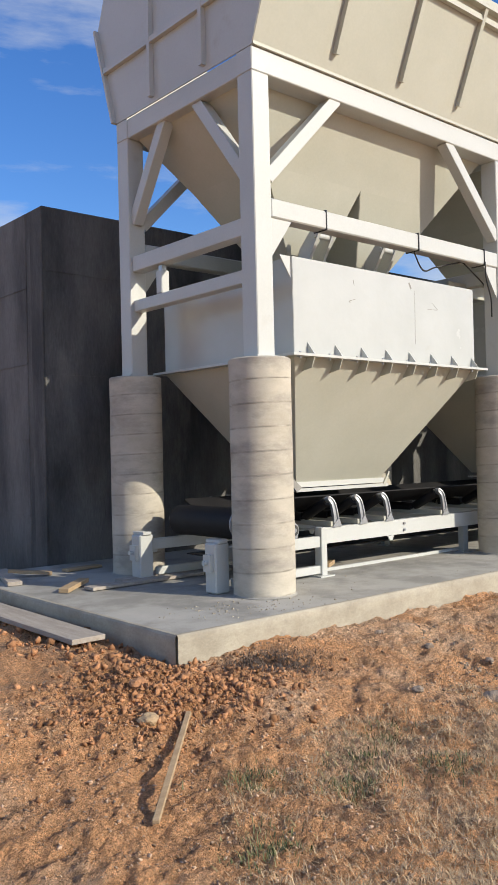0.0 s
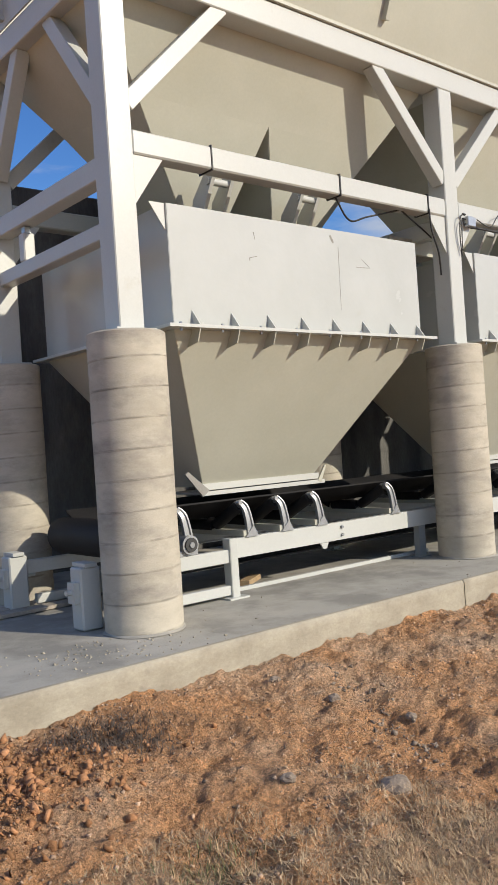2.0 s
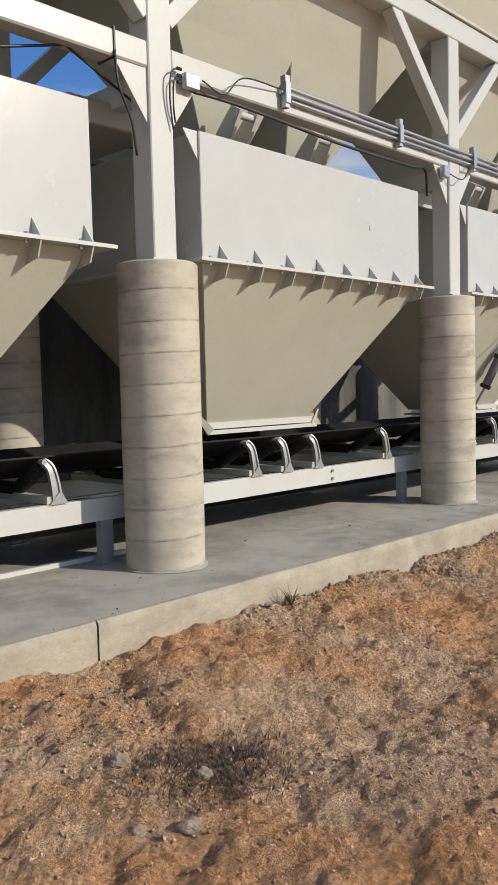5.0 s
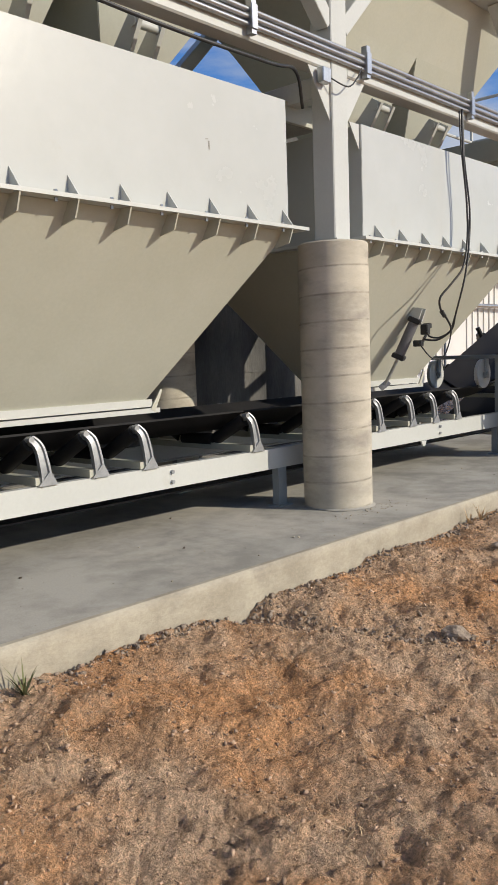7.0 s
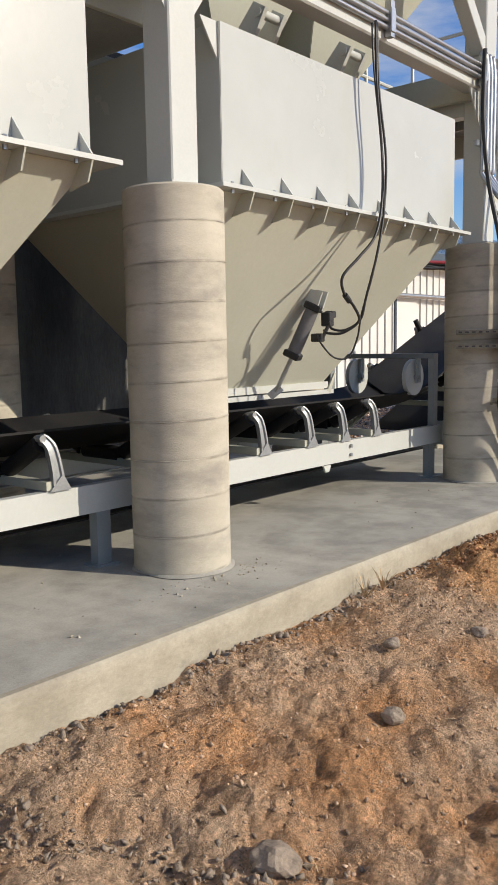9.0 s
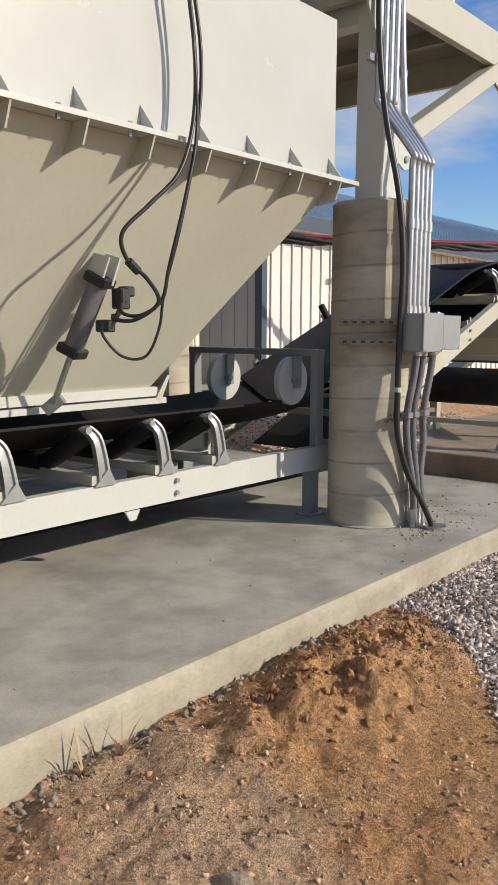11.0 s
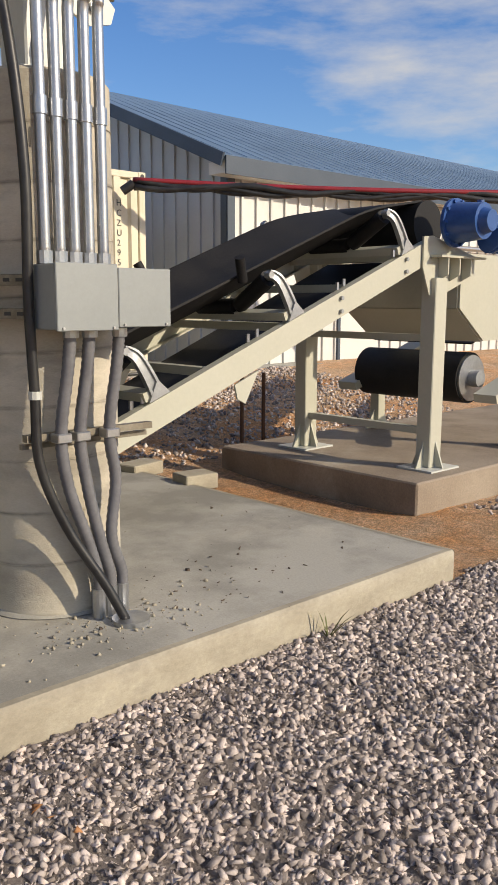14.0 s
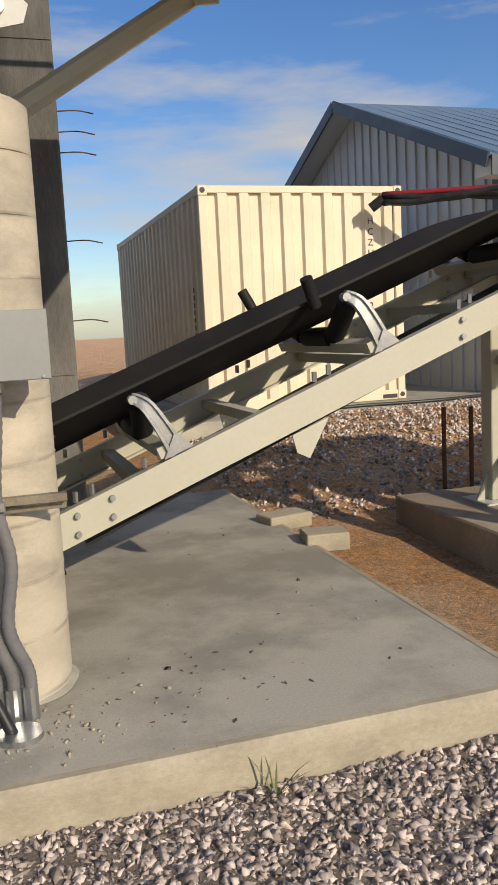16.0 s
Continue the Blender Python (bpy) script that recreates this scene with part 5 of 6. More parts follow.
for k in range(10):
    a = 2 * math.pi * k / 10
    cyl(bm, (19.40 + 0.148 * math.cos(a), 5.72, mz + 0.148 * math.sin(a)), (19.40 + 0.148 * math.cos(a), 5.70, mz + 0.148 * math.sin(a)), 0.014, 6)
part("flange", bm, M_BLUE, mo)
bm = B()
cyl(bm, (19.56, 5.56, mz - 0.1), (19.93, 5.56, mz - 0.1), 0.09, 20)
for k in range(7):
    cyl(bm, (19.58 + k * 0.045, 5.56, mz - 0.1), (19.60 + k * 0.045, 5.56, mz - 0.1), 0.105, 20)
part("motor_body", bm, M_BLUE, mo)
bm = B()
cyl(bm, (19.5, 5.6, mz + 0.1), (19.5, 5.6, mz + 0.15), 0.025, 8)
part("breather", bm, M_BLUE, mo)

# second conveyor that takes the load over
sc = thing("transfer_conveyor", (20.6, 6.3, 0.43), "cream steel transfer conveyor with a large black pulley", "conveyor")
bm = B()
cyl(bm, (20.35, 6.15, 0.98), (20.35, 7.2, 0.98), 0.21, 36)
dp = part("pulley", bm, M_RUBBER, sc, "black rubber-lagged pulley", True)
part("pulley_face", cyl(B(), (20.35, 6.13, 0.98), (20.35, 6.15, 0.98), 0.19, 36), M_GALV, dp, "", True)
part("hub", cyl(B(), (20.35, 6.05, 0.98), (20.35, 6.14, 0.98), 0.07, 16), M_CAST, dp, "", True)
bm = B()
plate(bm, [(19.75, 5.9, 1.95), (20.9, 5.9, 1.95), (20.9, 5.9, 1.3), (20.1, 5.9, 1.3), (19.75, 5.9, 1.55)], 0.02)
plate(bm, [(19.75, 7.0, 1.95), (20.9, 7.0, 1.95), (20.9, 7.0, 1.3), (20.1, 7.0, 1.3), (19.75, 7.0, 1.55)], 0.02)
plate(bm, [(19.75, 5.91, 1.95), (19.75, 6.99, 1.95), (19.75, 6.99, 1.55), (19.75, 5.91, 1.55)], 0.02)
plate(bm, [(19.755, 5.91, 1.55), (19.755, 6.99, 1.55), (20.1, 6.99, 1.3), (20.1, 5.91, 1.3)], 0.02)
part("chute", bm, M_PAINT, sc)
for yy in (5.85, 7.25):
    part("stringer", beam(B(), (20.1, yy, 0.85), (23.5, yy, 1.9), 0.07, 0.2, (0, 1, 0)), M_PAINT, sc)
    bm = B()
    box(bm, 20.5, 20.6, yy - 0.05, yy + 0.05, 0.42, 1.0, 0.005)
    plate(bm, [(20.6, yy, 0.43), (20.72, yy, 0.43), (20.6, yy, 0.6)], 0.014)
    plate(bm, [(20.5, yy, 0.43), (20.38, yy, 0.43), (20.5, yy, 0.6)], 0.014)
    part("leg", bm, M_PAINT, sc)
bm = B()
plate(bm, [(20.35, 6.15, 1.26), (23.5, 6.15, 2.25), (23.5, 7.15, 2.25), (20.35, 7.15, 1.26)], 0.014)
part("belt", bm, M_RUBBER, sc)

# far pad
bm = B()
box(bm, 18.79, 24.5, 5.53, 7.48, 0.0, 0.42, 0.012)
single("conveyor_pad", bm, M_PADC, (21, 6.5, 0), "raised damp concrete equipment pad, darkened for its shaded side", "slab", kind="structure")
for k, (bx, by, rz, s) in enumerate(((17.95, 7.45, 12, (0.32, 0.2, 0.1)), (17.98, 6.83, -8, (0.26, 0.2, 0.11)))):
    bm = B()
    box(bm, -s[0] / 2, s[0] / 2, -s[1] / 2, s[1] / 2, 0, s[2], 0.008, pose(bx, by, 0.30, 0, 0, rz))
    single("concrete_block", bm, M_SLABEDGE, (bx, by, 0.30), "small concrete block lying at the slab end", "block", "blocks at the slab end")
for bx, by in ((19.5, 8.0), (19.68, 7.9)):
    single("steel_stake", cyl(B(), (bx, by, 0.1), (bx, by, 0.95), 0.018, 8), M_RUST, (bx, by, 0.1), "rusty steel stake driven into the gravel", "stake", "stakes by the pad")

# ---- shipping container ----
ct = thing("shipping_container", (19.83, 14.7, 0.66), "cream corrugated steel shipping container with stencilled numbers", "container")
CX0, CX1, CY0, CY1, CZ0, CZ1 = 18.63, 21.22, 11.80, 17.75, 0.66, 3.295


def corrugated(bm, p, q, z0, z1, pitch, depth, out, share=0.5):
    """An upright sheet from p to q with trapezoid corrugations."""
    p, q, out = Vector(p), Vector(q), Vector(out)
    n = max(1, round((q - p).length / pitch))
    d = (q - p) / n
    line = []
    for i in range(n):
        c = p + d * i
        for f, o in ((0, 0), (share - 0.1, 0), (share, 1), (0.9, 1)):
            line.append(c + d * f + out * depth * o)
    line.append(q.copy())
    lo = [bm.verts.new((v.x, v.y, z0)) for v in line]
    hi = [bm.verts.new((v.x, v.y, z1)) for v in line]
    for i in range(len(line) - 1):
        bm.faces.new((lo[i], lo[i + 1], hi[i + 1], hi[i]))
    return bm


part("end_wall", corrugated(B(), (CX0 + 0.1, CY0 + 0.05, 0), (CX1 - 0.1, CY0 + 0.05, 0), CZ0 + 0.12, CZ1 - 0.08, 0.26, 0.045, (0, -1, 0)), M_CONT, ct)
part("side_wall", corrugated(B(), (CX0 + 0.04, CY0 + 0.1, 0), (CX0 + 0.04, CY1 - 0.1, 0), CZ0 + 0.12, CZ1 - 0.08, 0.27, 0.036, (-1, 0, 0)), M_CONT, ct)
part("side_wall", corrugated(B(), (CX1 - 0.04, CY0 + 0.1, 0), (CX1 - 0.04, CY1 - 0.1, 0), CZ0 + 0.12, CZ1 - 0.08, 0.27, 0.036, (1, 0, 0)), M_CONT, ct)
part("back_wall", box(B(), CX0 + 0.1, CX1 - 0.1, CY1 - 0.06, CY1 - 0.02, CZ0 + 0.1, CZ1 - 0.08), M_CONT, ct)
part("roof_panel", box(B(), CX0 + 0.05, CX1 - 0.05, CY0 + 0.05, CY1 - 0.05, CZ1 - 0.05, CZ1 - 0.015), M_CONT, ct)
for xx in (CX0, CX1 - 0.1):
    for yy in (CY0, CY1 - 0.1):
        part("corner_post", box(B(), xx, xx + 0.1, yy, yy + 0.1, CZ0 + 0.118, CZ1 - 0.118, 0.006), M_CONT, ct)
        for zz in (CZ0, CZ1 - 0.118):
            bm = B()
            box(bm, xx - 0.008, xx + 0.108, yy - 0.008, yy + 0.14, zz, zz + 0.118, 0.008)
            cf = part("corner_casting", bm, M_CONT, ct)
            part("casting_hole", cyl(B(), (xx + 0.05, yy - 0.012, zz + 0.06), (xx + 0.05, yy - 0.007, zz + 0.06), 0.032, 14), M_INK, cf)
for zz, hh in ((CZ0, 0.12), (CZ1 - 0.09, 0.085)):
    part("end_rail", box(B(), CX0 + 0.1, CX1 - 0.1, CY0, CY0 + 0.08, zz, zz + hh, 0.006), M_CONT, ct)
    for xx in (CX0, CX1 - 0.06):
        part("side_rail", box(B(), xx, xx + 0.06, CY0 + 0.12, CY1 - 0.1, zz, zz + hh, 0.006), M_CONT, ct)
part("forklift_slot", box(B(), CX1 - 0.32, CX1 - 0.12, CY0 - 0.004, CY0 + 0.01, CZ0 + 0.02, CZ0 + 0.07), M_INK, ct)


def letters(text, size, m, parent, name="lettering"):
    cu = bpy.data.curves.new(name, "FONT")
    cu.body, cu.size, cu.extrude = text, size, 0.001
    tmp = bpy.data.objects.new("tmp", cu)
    scene.collection.objects.link(tmp)
    bpy.context.view_layer.update()
    me = bpy.data.meshes.new_from_object(tmp.evaluated_get(bpy.context.evaluated_depsgraph_get()))
    bpy.data.objects.remove(tmp)
    bm = B()
    bm.from_mesh(me)
    bm.transform(m)
    part(name, bm, M_INK, parent, "black stencilled characters")


for k, ch in enumerate("HCZU295523 7"):
    if ch != " ":
        letters(ch, 0.115, pose(CX1 - 0.47, CY0 - 0.001, CZ1 - 0.46 - 0.128 * k, 90, 0, 0), ct)
for k in range(9):
    part("lettering", box(B(), CX0 - 0.004, CX0 - 0.001, CY0 + 0.42, CY0 + 0.47, 2.1 - k * 0.09, 2.16 - k * 0.09), M_INK, ct)
# slab under the container
bm = B()
box(bm, 17.9, 24, 11.0, 18.5, 0.2, 0.655, 0.01)
single("container_pad", bm, M_SLAB, (21, 14, 0.2), "low pale concrete pad under the container", "slab", kind="structure")
pb = thing("black_ground_hose", (20, 11.2, 0.66), "black hose lying along the pad edge", "hose")
part("hose", pipe(B(), smooth_path([(19.4, 11.1, 0.675), (20.3, 11.2, 0.675), (21.3, 11.12, 0.675), (22.6, 11.4, 0.675)], 8), 0.022, 8), M_CABLE, pb)

# ---- metal building ----
bd = thing("metal_building", (28, 15.5, 0.4), "metal-sided building with a blue gable roof", "building")
GX, WY0, WY1, RY, EZ, RZ, BX1 = 22.48, 11.55, 19.55, 15.55, 3.62, 5.20, 42.0
slope = (RZ - EZ) / (RY - WY0)
bm = B()
n = 27
w = (WY1 - WY0) / n
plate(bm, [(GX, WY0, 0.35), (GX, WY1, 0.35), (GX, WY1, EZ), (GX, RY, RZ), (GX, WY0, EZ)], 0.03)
part("gable_wall", bm, M_SIDINGSHADE, bd, "ribbed metal gable wall, its shade painted grey-blue")
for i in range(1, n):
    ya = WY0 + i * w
    part("panel_rib", box(B(), GX - 0.045, GX - 0.014, ya - 0.022, ya + 0.022, 0.35, EZ + slope * min(ya - WY0, WY1 - ya) - 0.02), M_SIDINGSHADE, bd)
part("side_wall", box(B(), GX + 0.016, BX1, WY0 - 0.015, WY0 + 0.05, 0.35, EZ), M_SIDING, bd, "pale ribbed metal side wall")
for i in range(62):
    xx = GX + 0.25 + i * 0.3
    part("panel_rib", box(B(), xx - 0.022, xx + 0.022, WY0 - 0.05, WY0 - 0.013, 0.5, EZ - 0.02), M_SIDING, bd)
part("back_wall", box(B(), GX + 0.016, BX1, WY1 - 0.05, WY1, 0.35, EZ), M_SIDING, bd)
part("end_wall", box(B(), BX1, BX1 + 0.05, WY0, WY1, 0.35, EZ), M_SIDING, bd)
OV, OE = 0.42, 0.45
for s, ye in ((1, WY0), (-1, WY1)):
    bm = B()
    plate(bm, [(GX - OE, ye - s * OV, EZ - slope * OV + 0.08), (BX1, ye - s * OV, EZ - slope * OV + 0.08), (BX1, RY, RZ + 0.08), (GX - OE, RY, RZ + 0.08)], 0.03)
    rf = part("roof", bm, M_ROOF, bd, "blue ribbed metal roof")
    bm = B()
    for k in range(64):
        xx = GX - OE + 0.15 + k * 0.3
        beam(bm, (xx, ye - s * OV, EZ - slope * OV + 0.11), (xx, RY, RZ + 0.094), 0.006, 0.022, (1, 0, 0))
    part("roof_ribs", bm, M_ROOF, rf)
    bm = B()
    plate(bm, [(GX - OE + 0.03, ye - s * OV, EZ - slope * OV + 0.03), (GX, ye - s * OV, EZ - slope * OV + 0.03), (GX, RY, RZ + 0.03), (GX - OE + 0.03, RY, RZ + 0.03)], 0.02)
    part("soffit", bm, M_SIDINGSHADE, rf)
    part("rake_trim", beam(B(), (GX - OE - 0.015, ye - s * OV, EZ - slope * OV + 0.03), (GX - OE - 0.015, RY, RZ + 0.03), 0.18, 0.03, (1, 0, 0)), M_TRIM, rf)
part("eave_box", box(B(), GX - OE + 0.05, BX1, WY0 - OV, WY0 - 0.06, EZ - 0.30, EZ - 0.14), M_SIDING, bd)
part("eave_fascia", box(B(), GX - OE + 0.03, BX1, WY0 - OV - 0.03, WY0 - OV, EZ - 0.32, EZ - 0.08), M_TRIM, bd)
part("corner_trim", box(B(), GX - 0.06, GX + 0.08, WY0 - 0.07, WY0 - 0.052, 0.35, EZ - 0.3), M_TRIM, bd)
part("corner_trim", box(B(), GX - 0.065, GX - 0.047, WY0 - 0.05, WY0 + 0.08, 0.35, EZ - 0.02), M_TRIM, bd)
part("base_board", box(B(), GX + 0.1, BX1, WY0 - 0.075, WY0 - 0.055, 0.4, 0.62), M_WOODGREY, bd)
part("pipe_line", cyl(B(), (GX + 2.0, WY0 - 0.2, 2.6), (BX1, WY0 - 0.2, 2.6), 0.05, 12), M_GALV, bd, "", True)
dr = part("door", box(B(), 24.9, 25.8, WY0 - 0.07, WY0 - 0.055, 0.6, 2.65), M_SIDING, bd, "pale metal door")
part("door_frame", box(B(), 24.84, 24.9, WY0 - 0.085, WY0 - 0.055, 0.6, 2.7), M_TRIM, dr)

# bundle of red and black hoses slung from the container
hb = thing("hose_bundle", (22, 10, 3.05), "red and black hoses bundled and slung from the container", "hoses")
A0, A1 = Vector((20.82, 11.5, 3.09)), Vector((25.6, 7.6, 3.0))
for k in range(4):
    pts = [A0.lerp(A1, t) + Vector((0, 0.02 * math.sin(9 * t + 2 * k), -0.05 * math.sin(math.pi * t) - 0.03 * (k > 1) + 0.045 * (k == 0) + 0.035 * math.sin(26 * t + 1.7 * k) * (k > 0))) for t in (i / 40 for i in range(41))]
    part("hose", pipe(B(), pts, (0.036, 0.045, 0.04, 0.03)[k], 8), M_RED if k == 0 else M_CABLE, hb, "red hose" if k == 0 else "")
part("hose_end", cyl(B(), A0, A0 + Vector((-0.12, 0.08, -0.1)), 0.06, 12), M_CABLE, hb)

# ---- loose wood and stones ----
def plank(p, q, w, h, material, label, roll=0):
    p, q = Vector(p), Vector(q)
    bm = B()
    beam(bm, p, q, w, h, (math.sin(radians(roll)), 0, math.cos(radians(roll))), 0.003)
    single("wooden_board", bm, material, (p + q) / 2, label, "board", "loose boards")


gz = ground_height
plank((3.08, 5.45, gz(3.08, 5.45) + 0.06), (3.08, 8.6, gz(3.08, 8.6) + 0.06), 0.28, 0.04, M_WOODGREY, "long weathered plank lying on the clay beside the slab")
plank((1.98, 2.97, gz(1.98, 2.97) + 0.03), (2.80, 3.84, gz(2.8, 3.84) + 0.03), 0.032, 0.02, M_WOOD, "thin pine stake lying on the dirt")
plank((3.62, 6.85, 0.375), (4.0, 7.15, 0.40), 0.10, 0.04, M_WOOD, "short pine offcut on the slab")
plank((3.85, 6.8, 0.372), (5.6, 6.85, 0.372), 0.16, 0.03, M_WOODGREY, "long dusty board lying on the slab")
plank((4.3, 7.0, 0.37), (6.2, 7.25, 0.37), 0.14, 0.03, M_WOODGREY, "dusty board lying under the conveyor")
plank((3.5, 7.6, 0.375), (3.75, 8.5, 0.39), 0.14, 0.04, M_WOODGREY, "grey board lying on the slab")
plank((3.7, 8.2, 0.42), (4.1, 8.0, 0.375), 0.1, 0.03, M_WOOD, "pine board leaning on other boards")
plank((4.3, 8.1, 0.37), (4.75, 8.15, 0.37), 0.12, 0.03, M_WOOD, "short board at the foot of the wall")
plank((6.3, 6.15, 0.375), (6.6, 6.35, 0.375), 0.1, 0.045, M_WOOD, "pine block under the conveyor")


def stones(n, place, size, seed, flat=0.75, jag=0.3):
    """Vertices and faces of many small deformed stones."""
    rng = np.random.default_rng(seed)
    cube = np.array([(x, y, z) for x in (-1, 1) for y in (-1, 1) for z in (-1, 1)], float) * 0.72
    tri = np.array([(0, 1, 3), (0, 3, 2), (4, 6, 7), (4, 7, 5), (0, 4, 5), (0, 5, 1), (2, 3, 7), (2, 7, 6), (0, 2, 6), (0, 6, 4), (1, 5, 7), (1, 7, 3)])
    V, F = [], []
    for i in range(n):
        x, y = place(rng)
        s = size(rng)
        v = (cube + jag * rng.normal(size=(8, 3))) * np.array([1, rng.uniform(0.6, 1), flat * rng.uniform(0.6, 1)]) * s
        q = Euler(tuple(rng.uniform(-1.2, 1.2, 2)) + (rng.uniform(0, 6.3),)).to_matrix()
        v = v @ np.array(q).T
        z = gz(x, y) if not (SLAB_X0 < x < SLAB_X1 and y > SLAB_Y0) else SLAB_Z
        v += np.array([x, y, z + s * flat * rng.uniform(0.1, 0.5)])
        F.append(tri + 8 * i)
        V.append(v)
    return np.concatenate(V), np.concatenate(F)


def stuff(name, V, F, material, label, category):
    me = bpy.data.meshes.new(name)
    me.vertices.add(len(V))
    me.vertices.foreach_set("co", V.astype(np.float32).ravel())
    k = F.shape[1]
    me.loops.add(F.size)
    me.loops.foreach_set("vertex_index", F.astype(np.int32).ravel())
    me.polygons.add(len(F))
    me.polygons.foreach_set("loop_start", np.arange(0, F.size, k, dtype=np.int32))
    me.update(calc_edges=True)
    me.validate()
    me.materials.append(material)
    return tagged(new(name, me), label, category, kind="stuff")


def gravel_edge(y):
    return 15.15 - 1.0 * (4.6 - y) + 0.12 * math.sin(5 * y)


def gravel_place(rng):
    while True:
        x, y = rng.uniform(13.0, 20.5), rng.uniform(2.9, 4.66)
        if x > gravel_edge(y) + abs(rng.normal(0, 0.12)) * 0.6 - 0.1:
            return x, y


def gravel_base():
    """Thin dark sheet with fine grain under the loose stones."""
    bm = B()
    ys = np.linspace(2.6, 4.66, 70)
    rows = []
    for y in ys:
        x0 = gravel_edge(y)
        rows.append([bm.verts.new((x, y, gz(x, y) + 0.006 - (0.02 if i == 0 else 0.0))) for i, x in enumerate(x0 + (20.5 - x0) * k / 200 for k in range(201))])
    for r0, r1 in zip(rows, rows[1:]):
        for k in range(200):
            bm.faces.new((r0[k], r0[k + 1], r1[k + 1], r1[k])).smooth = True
    single("gravel_base", bm, M_GRAVELUNDER, (17, 3.6, 0.15), "dark gritty bed under the gravel", "gravel", kind="structure")


gravel_base()
V, F = stones(54000, gravel_place, lambda r: 0.0075 + 0.012 * r.random() ** 1.8, 3, 0.66, 0.41)
stuff("gravel_bed", V, F, M_GRAVEL, "crushed grey-pink gravel along the slab", "gravel")


def far_gravel(rng):
    while True:
        x, y = rng.uniform(17.2, 23), rng.uniform(4.0, 11.0)
        if not (18.7 < x and 5.45 < y < 7.5) and not (x < 17.95 and y > 4.6) and not (x < 19.2 and 4.7 < y < 7.7):
            return x, y


V, F = stones(8000, far_gravel, lambda r: 0.010 + 0.016 * r.random(), 4)
stuff("far_gravel", V, F, M_GRAVEL, "gravel around the conveyor pad", "gravel")


def clod_place(rng):
    while True:
        x, y = rng.normal(2.9, 0.42), rng.normal(4.15, 0.30)
        if not (x > SLAB_X0 - 0.02 and y > SLAB_Y0 - 0.02) and y > 3.2:
            return x, y


V, F = stones(11000, clod_place, lambda r: 0.003 + 0.021 * r.random() ** 12, 5, 0.85, 0.4)
stuff("clay_clods", V, F, M_CLOD, "loose orange clay clods by the slab corner", "clods")


V, F = stones(1600, lambda r: (r.normal(14.2, 0.45), min(4.62, r.normal(4.35, 0.16))), lambda r: 0.003 + 0.016 * r.random() ** 9, 25, 0.85, 0.4)
stuff("clay_clods", V, F, M_CLOD, "orange clay lumps heaped at the gravel's edge", "clods")


def gully_place(rng):
    if rng.random() < 0.5:
        y = rng.uniform(3.4, 4.6)
        return 10.35 + 0.5 * (4.6 - y) + rng.normal(0, 0.07), y
    if rng.random() < 0.6:
        y = rng.uniform(3.0, 4.3)
        return 5.4 - 0.39 * (4.15 - y) + rng.normal(0, 0.07), y
    y = rng.uniform(3.6, 4.6)
    return 7.42 - 0.35 * (4.6 - y) + rng.normal(0, 0.08), y


V, F = stones(1100, gully_place, lambda r: 0.003 + 0.014 * r.random() ** 5, 27, 0.7, 0.42)
stuff("gully_rubble", V, F, M_GREYROCK, "grey rubble washed into the gullies", "rubble")


def side_clods(rng):
    while True:
        x, y = rng.normal(3.0, 0.25), rng.uniform(4.7, 8.5)
        if x < SLAB_X0 - 0.02:
            return x, y


V, F = stones(500, side_clods, lambda r: 0.008 + 0.03 * r.random() ** 3, 15, 0.85)
stuff("clay_clods", V, F, M_CLOD, "orange clay crumbs beside the slab", "clods")


def dirt_place(rng):
    while True:
        x, y = rng.uniform(0.2, 15.5), rng.uniform(1.4, 4.64)
        if x < gravel_edge(y) + 0.2 and noise.noise(Vector((x * 1.2, y * 1.2, 3))) > rng.uniform(-0.6, 0.5):
            return x, y


V, F = stones(55000, dirt_place, lambda r: 0.0022 + 0.009 * r.random() ** 7, 6, 0.6, 0.42)
stuff("dirt_pebbles", V, F, M_PEBBLE, "small pebbles and crumbs scattered over the clay", "pebbles")


def edge_place(rng):
    return rng.uniform(8.5, 14.8), SLAB_Y0 - 0.02 - abs(rng.normal(0, 0.05))


V, F = stones(700, edge_place, lambda r: 0.005 + 0.014 * r.random() ** 2, 16)
stuff("edge_rubble", V, F, M_GREYROCK, "dark rubble along the foot of the slab edge", "rubble")


def crumbs(rng):
    a = rng.random()
    if a < 0.4:
        return rng.normal(4.3, 0.35), rng.normal(5.15, 0.2)
    if a < 0.7:
        return rng.normal(16.1, 0.25), rng.normal(5.0, 0.12)
    if a < 0.8:
        return rng.normal(12.3, 0.25), rng.normal(5.1, 0.06)
    return rng.uniform(3.5, 17.7), rng.uniform(4.75, 6.2)


V, F = stones(900, crumbs, lambda r: 0.002 + 0.009 * r.random() ** 3, 8)
stuff("slab_crumbs", V, F, M_SLABEDGE, "concrete crumbs and grit on the slab", "crumbs")


def litter(rng):
    a = rng.random()
    if a < 0.35:
        return rng.normal(16.5, 0.35), rng.normal(5.1, 0.22)
    if a < 0.6:
        return rng.uniform(16.4, 17.8), rng.uniform(4.8, 7.5)
    return rng.uniform(3.5, 17.7), max(4.72, rng.normal(5.1, 0.4))


V, F = stones(190, litter, lambda r: 0.003 + 0.009 * r.random() ** 3, 9, 0.25, 0.45)
stuff("slab_litter", V, F, M_DEADWEED, "dark dead leaves and twigs scattered on the slab", "litter")


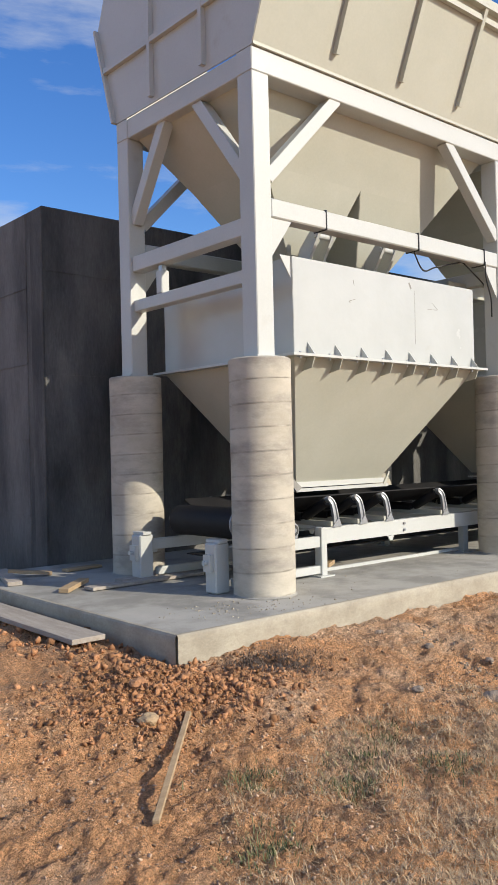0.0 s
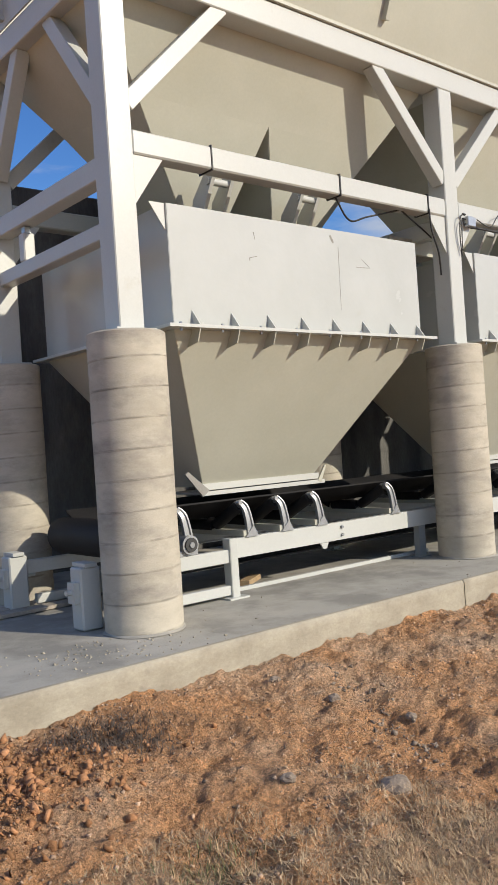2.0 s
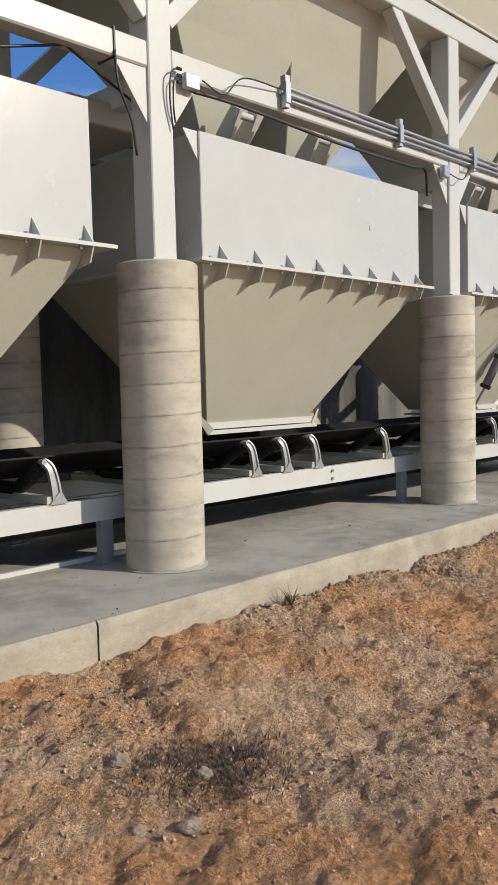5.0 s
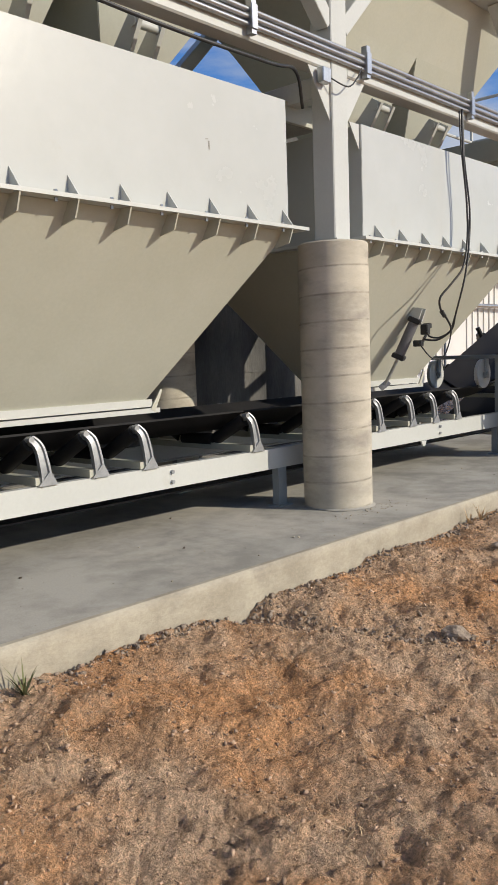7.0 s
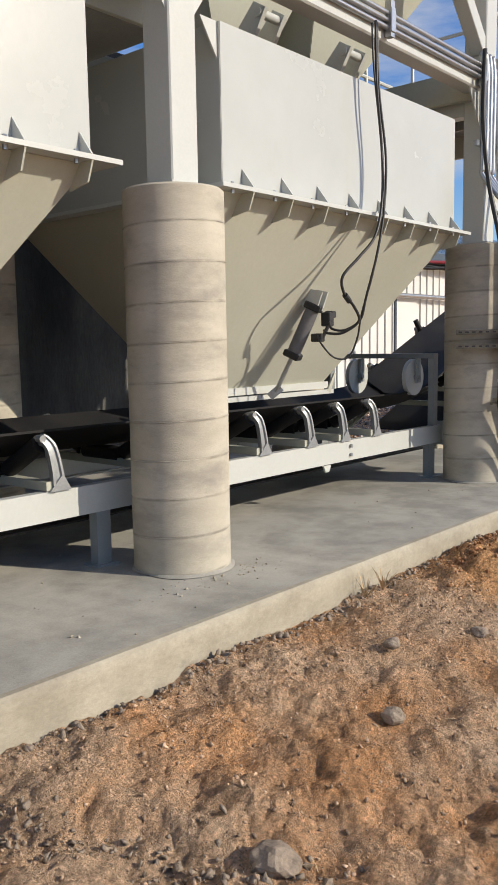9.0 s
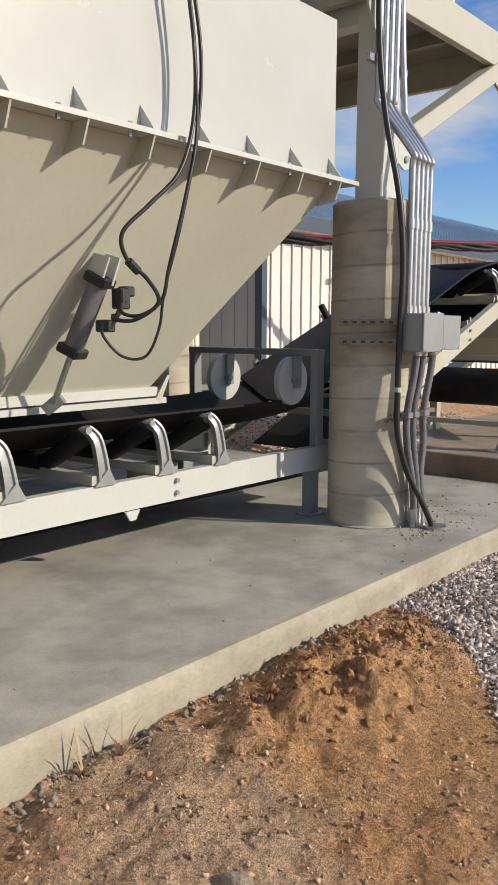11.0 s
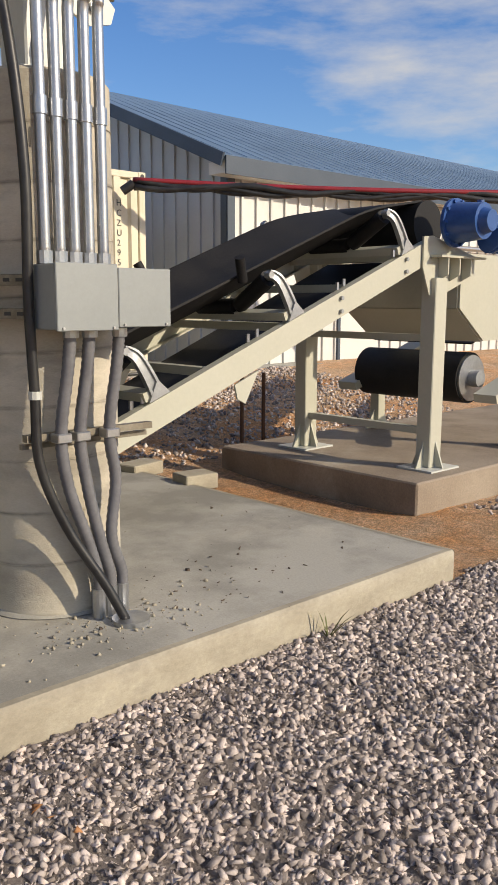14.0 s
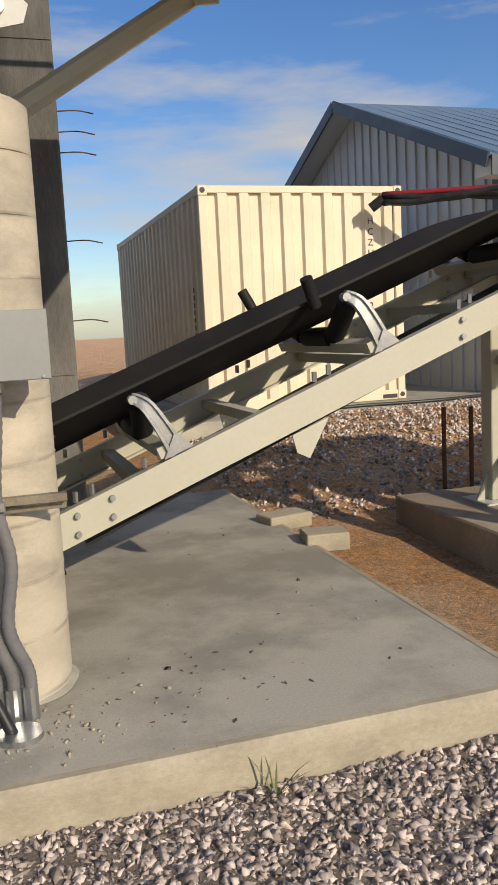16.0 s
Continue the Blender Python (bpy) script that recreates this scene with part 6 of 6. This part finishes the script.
def rock(x, y, s, seed, material=None, label="rough grey stone half sunk in the dirt"):
    bm = B()
    bmesh.ops.create_icosphere(bm, subdivisions=3, radius=s)
    for v in bm.verts:
        v.co *= 1 + 0.35 * noise.fractal(v.co / s * 0.9 + Vector((seed, 0, 0)), 1, 2, 4)
        v.co.z *= 0.65
    bmesh.ops.translate(bm, verts=bm.verts, vec=(x, y, gz(x, y) + s * 0.25))
    single("stone", bm, material or M_GREYROCK, (x, y, gz(x, y)), label, "stone", "single stones")


for k, (x, y, s) in enumerate(((10.93, 3.62, 0.075), (4.55, 2.97, 0.07), (6.81, 3.68, 0.04), (7.05, 3.45, 0.035), (6.6, 3.3, 0.03), (5.1, 3.9, 0.035), (5.3, 3.5, 0.03), (4.2, 3.3, 0.035), (5.0, 4.3, 0.03), (12.9, 3.9, 0.04), (11.9, 3.8, 0.05), (12.4, 4.1, 0.04), (6.75, 3.2, 0.04))):
    rock(x, y, s, k)
rock(2.53, 3.86, 0.055, 31, M_WOOD, "pale smooth stone on the clay")
rock(2.75, 4.28, 0.06, 33, M_CLOD, "large orange clay clod")
rock(14.9, 4.0, 0.025, 40, M_RED, "small red plastic scrap in the gravel")


# ---- grass ----
def blades(n, place, length, seed, lean=0.8, width=0.0022):
    rng = np.random.default_rng(seed)
    V, F = np.zeros((n * 5, 3)), np.zeros((n * 3, 3), int)
    for i in range(n):
        x, y = place(rng)
        a, ln = rng.uniform(0, 6.283), length(rng)
        le = min(1.0, rng.uniform(0.35, 1) * lean)
        d = np.array([math.cos(a), math.sin(a), 0])
        sd = np.array([-d[1], d[0], 0]) * width * rng.uniform(0.7, 1.4)
        p = np.array([x, y, gz(x, y) - 0.003])
        m = p + d * ln * 0.5 * le * 0.7 + np.array([0, 0, ln * 0.5 * (1.05 - le)])
        tp = p + d * ln * le + np.array([0, 0, ln * (0.85 - 0.75 * le)])
        V[5 * i:5 * i + 5] = (p - sd, p + sd, m + sd * 0.8, m - sd * 0.8, tp)
        F[3 * i:3 * i + 3] = np.array([(0, 1, 2), (0, 2, 3), (3, 2, 4)]) + 5 * i
    return V, F


def straw_place(rng):
    while True:
        x, y = rng.uniform(0.5, 13.5), rng.uniform(1.2, 4.2)
        dens = 0.75 * (1 - sstep(y, 2.5, 3.3)) * (1 - 0.75 * sstep(x, 4, 6)) + 0.08
        if noise.noise(Vector((x * 1.6, y * 1.6, 9))) * 0.9 + dens > rng.uniform(0.25, 1.1) and not (x < 2.5 and y > 3.0) and not (x < 1.9 + (y - 2.4) * 0.9 and x < 2.2):
            return x, y


V, F = blades(14000, straw_place, lambda r: r.uniform(0.02, 0.09), 10, 1.1, 0.0014)
stuff("dry_grass", V, F, M_STRAW, "matted dry straw-coloured grass", "grass")


def mat_place(rng):
    while True:
        x, y = rng.uniform(1.9, 4.7), rng.uniform(1.7, 3.3)
        if noise.noise(Vector((x * 1.4, y * 1.4, 4))) + 0.5 > rng.uniform(0.1, 0.9) and x > 1.2 + (y - 1.7) * 0.9:
            return x, y


V, F = blades(24000, mat_place, lambda r: r.uniform(0.03, 0.10), 14, 1.1, 0.0015)
stuff("dry_grass", V, F, M_STRAW, "thick mat of dry grass beside the clay", "grass")
TUFTS = ((3.2, 2.9), (2.9, 2.7), (3.6, 3.05), (2.2, 2.5), (2.6, 3.05), (3.4, 2.5))


def tuft_place(rng):
    c = TUFTS[rng.integers(len(TUFTS))]
    return rng.normal(c[0], 0.1), rng.normal(c[1], 0.08)


V, F = blades(1700, tuft_place, lambda r: r.uniform(0.03, 0.09), 11, 0.7)
stuff("green_grass", V, F, M_GREEN, "sparse green grass shoots in the dry turf", "grass")


def bush_place(rng):
    c = ((7.0, 3.5), (7.2, 3.42), (3.75, 4.32), (3.95, 4.2))[rng.integers(4)]
    return rng.normal(c[0], 0.14), rng.normal(c[1], 0.1)


V, F = blades(7000, bush_place, lambda r: r.uniform(0.02, 0.085), 12, 1.0)
stuff("dead_weeds", V, F, M_DEADWEED, "dark dead weeds in a hollow of the clay", "weeds")


def weed(x, y, n, seed, material, label):
    rng = np.random.default_rng(seed)
    bm = B()
    for k in range(n):
        a = rng.uniform(0, 6.28)
        l = rng.uniform(0.1, 0.2)
        d = Vector((math.cos(a) * 0.6, math.sin(a) * 0.6 - 0.25, rng.uniform(0.4, 1))).normalized()
        p = Vector((x, y, gz(x, y) - 0.005))
        s = d.cross(Vector((0, 0, 1))).normalized() * 0.004
        q, r = p + d * l * 0.6, p + d * l - Vector((0, 0, 0.02))
        vs = [bm.verts.new(c) for c in (p - s, p + s, q + s * 0.8, q - s * 0.8, r)]
        bm.faces.new(vs[:4])
        bm.faces.new((vs[3], vs[2], vs[4]))
    single("weed", bm, material, (x, y, gz(x, y)), label, "weed", "weeds at the slab edge")


weed(16.87, 4.6, 12, 1, M_GREEN, "small spiky weed growing at the slab edge")
weed(8.9, 4.58, 26, 2, M_GREEN, "grass tuft growing against the slab edge")
weed(12.95, 4.6, 16, 3, M_STRAW, "dry weed stalks against the slab edge")
weed(13.1, 4.58, 12, 4, M_STRAW, "dry weed stalks against the slab edge")
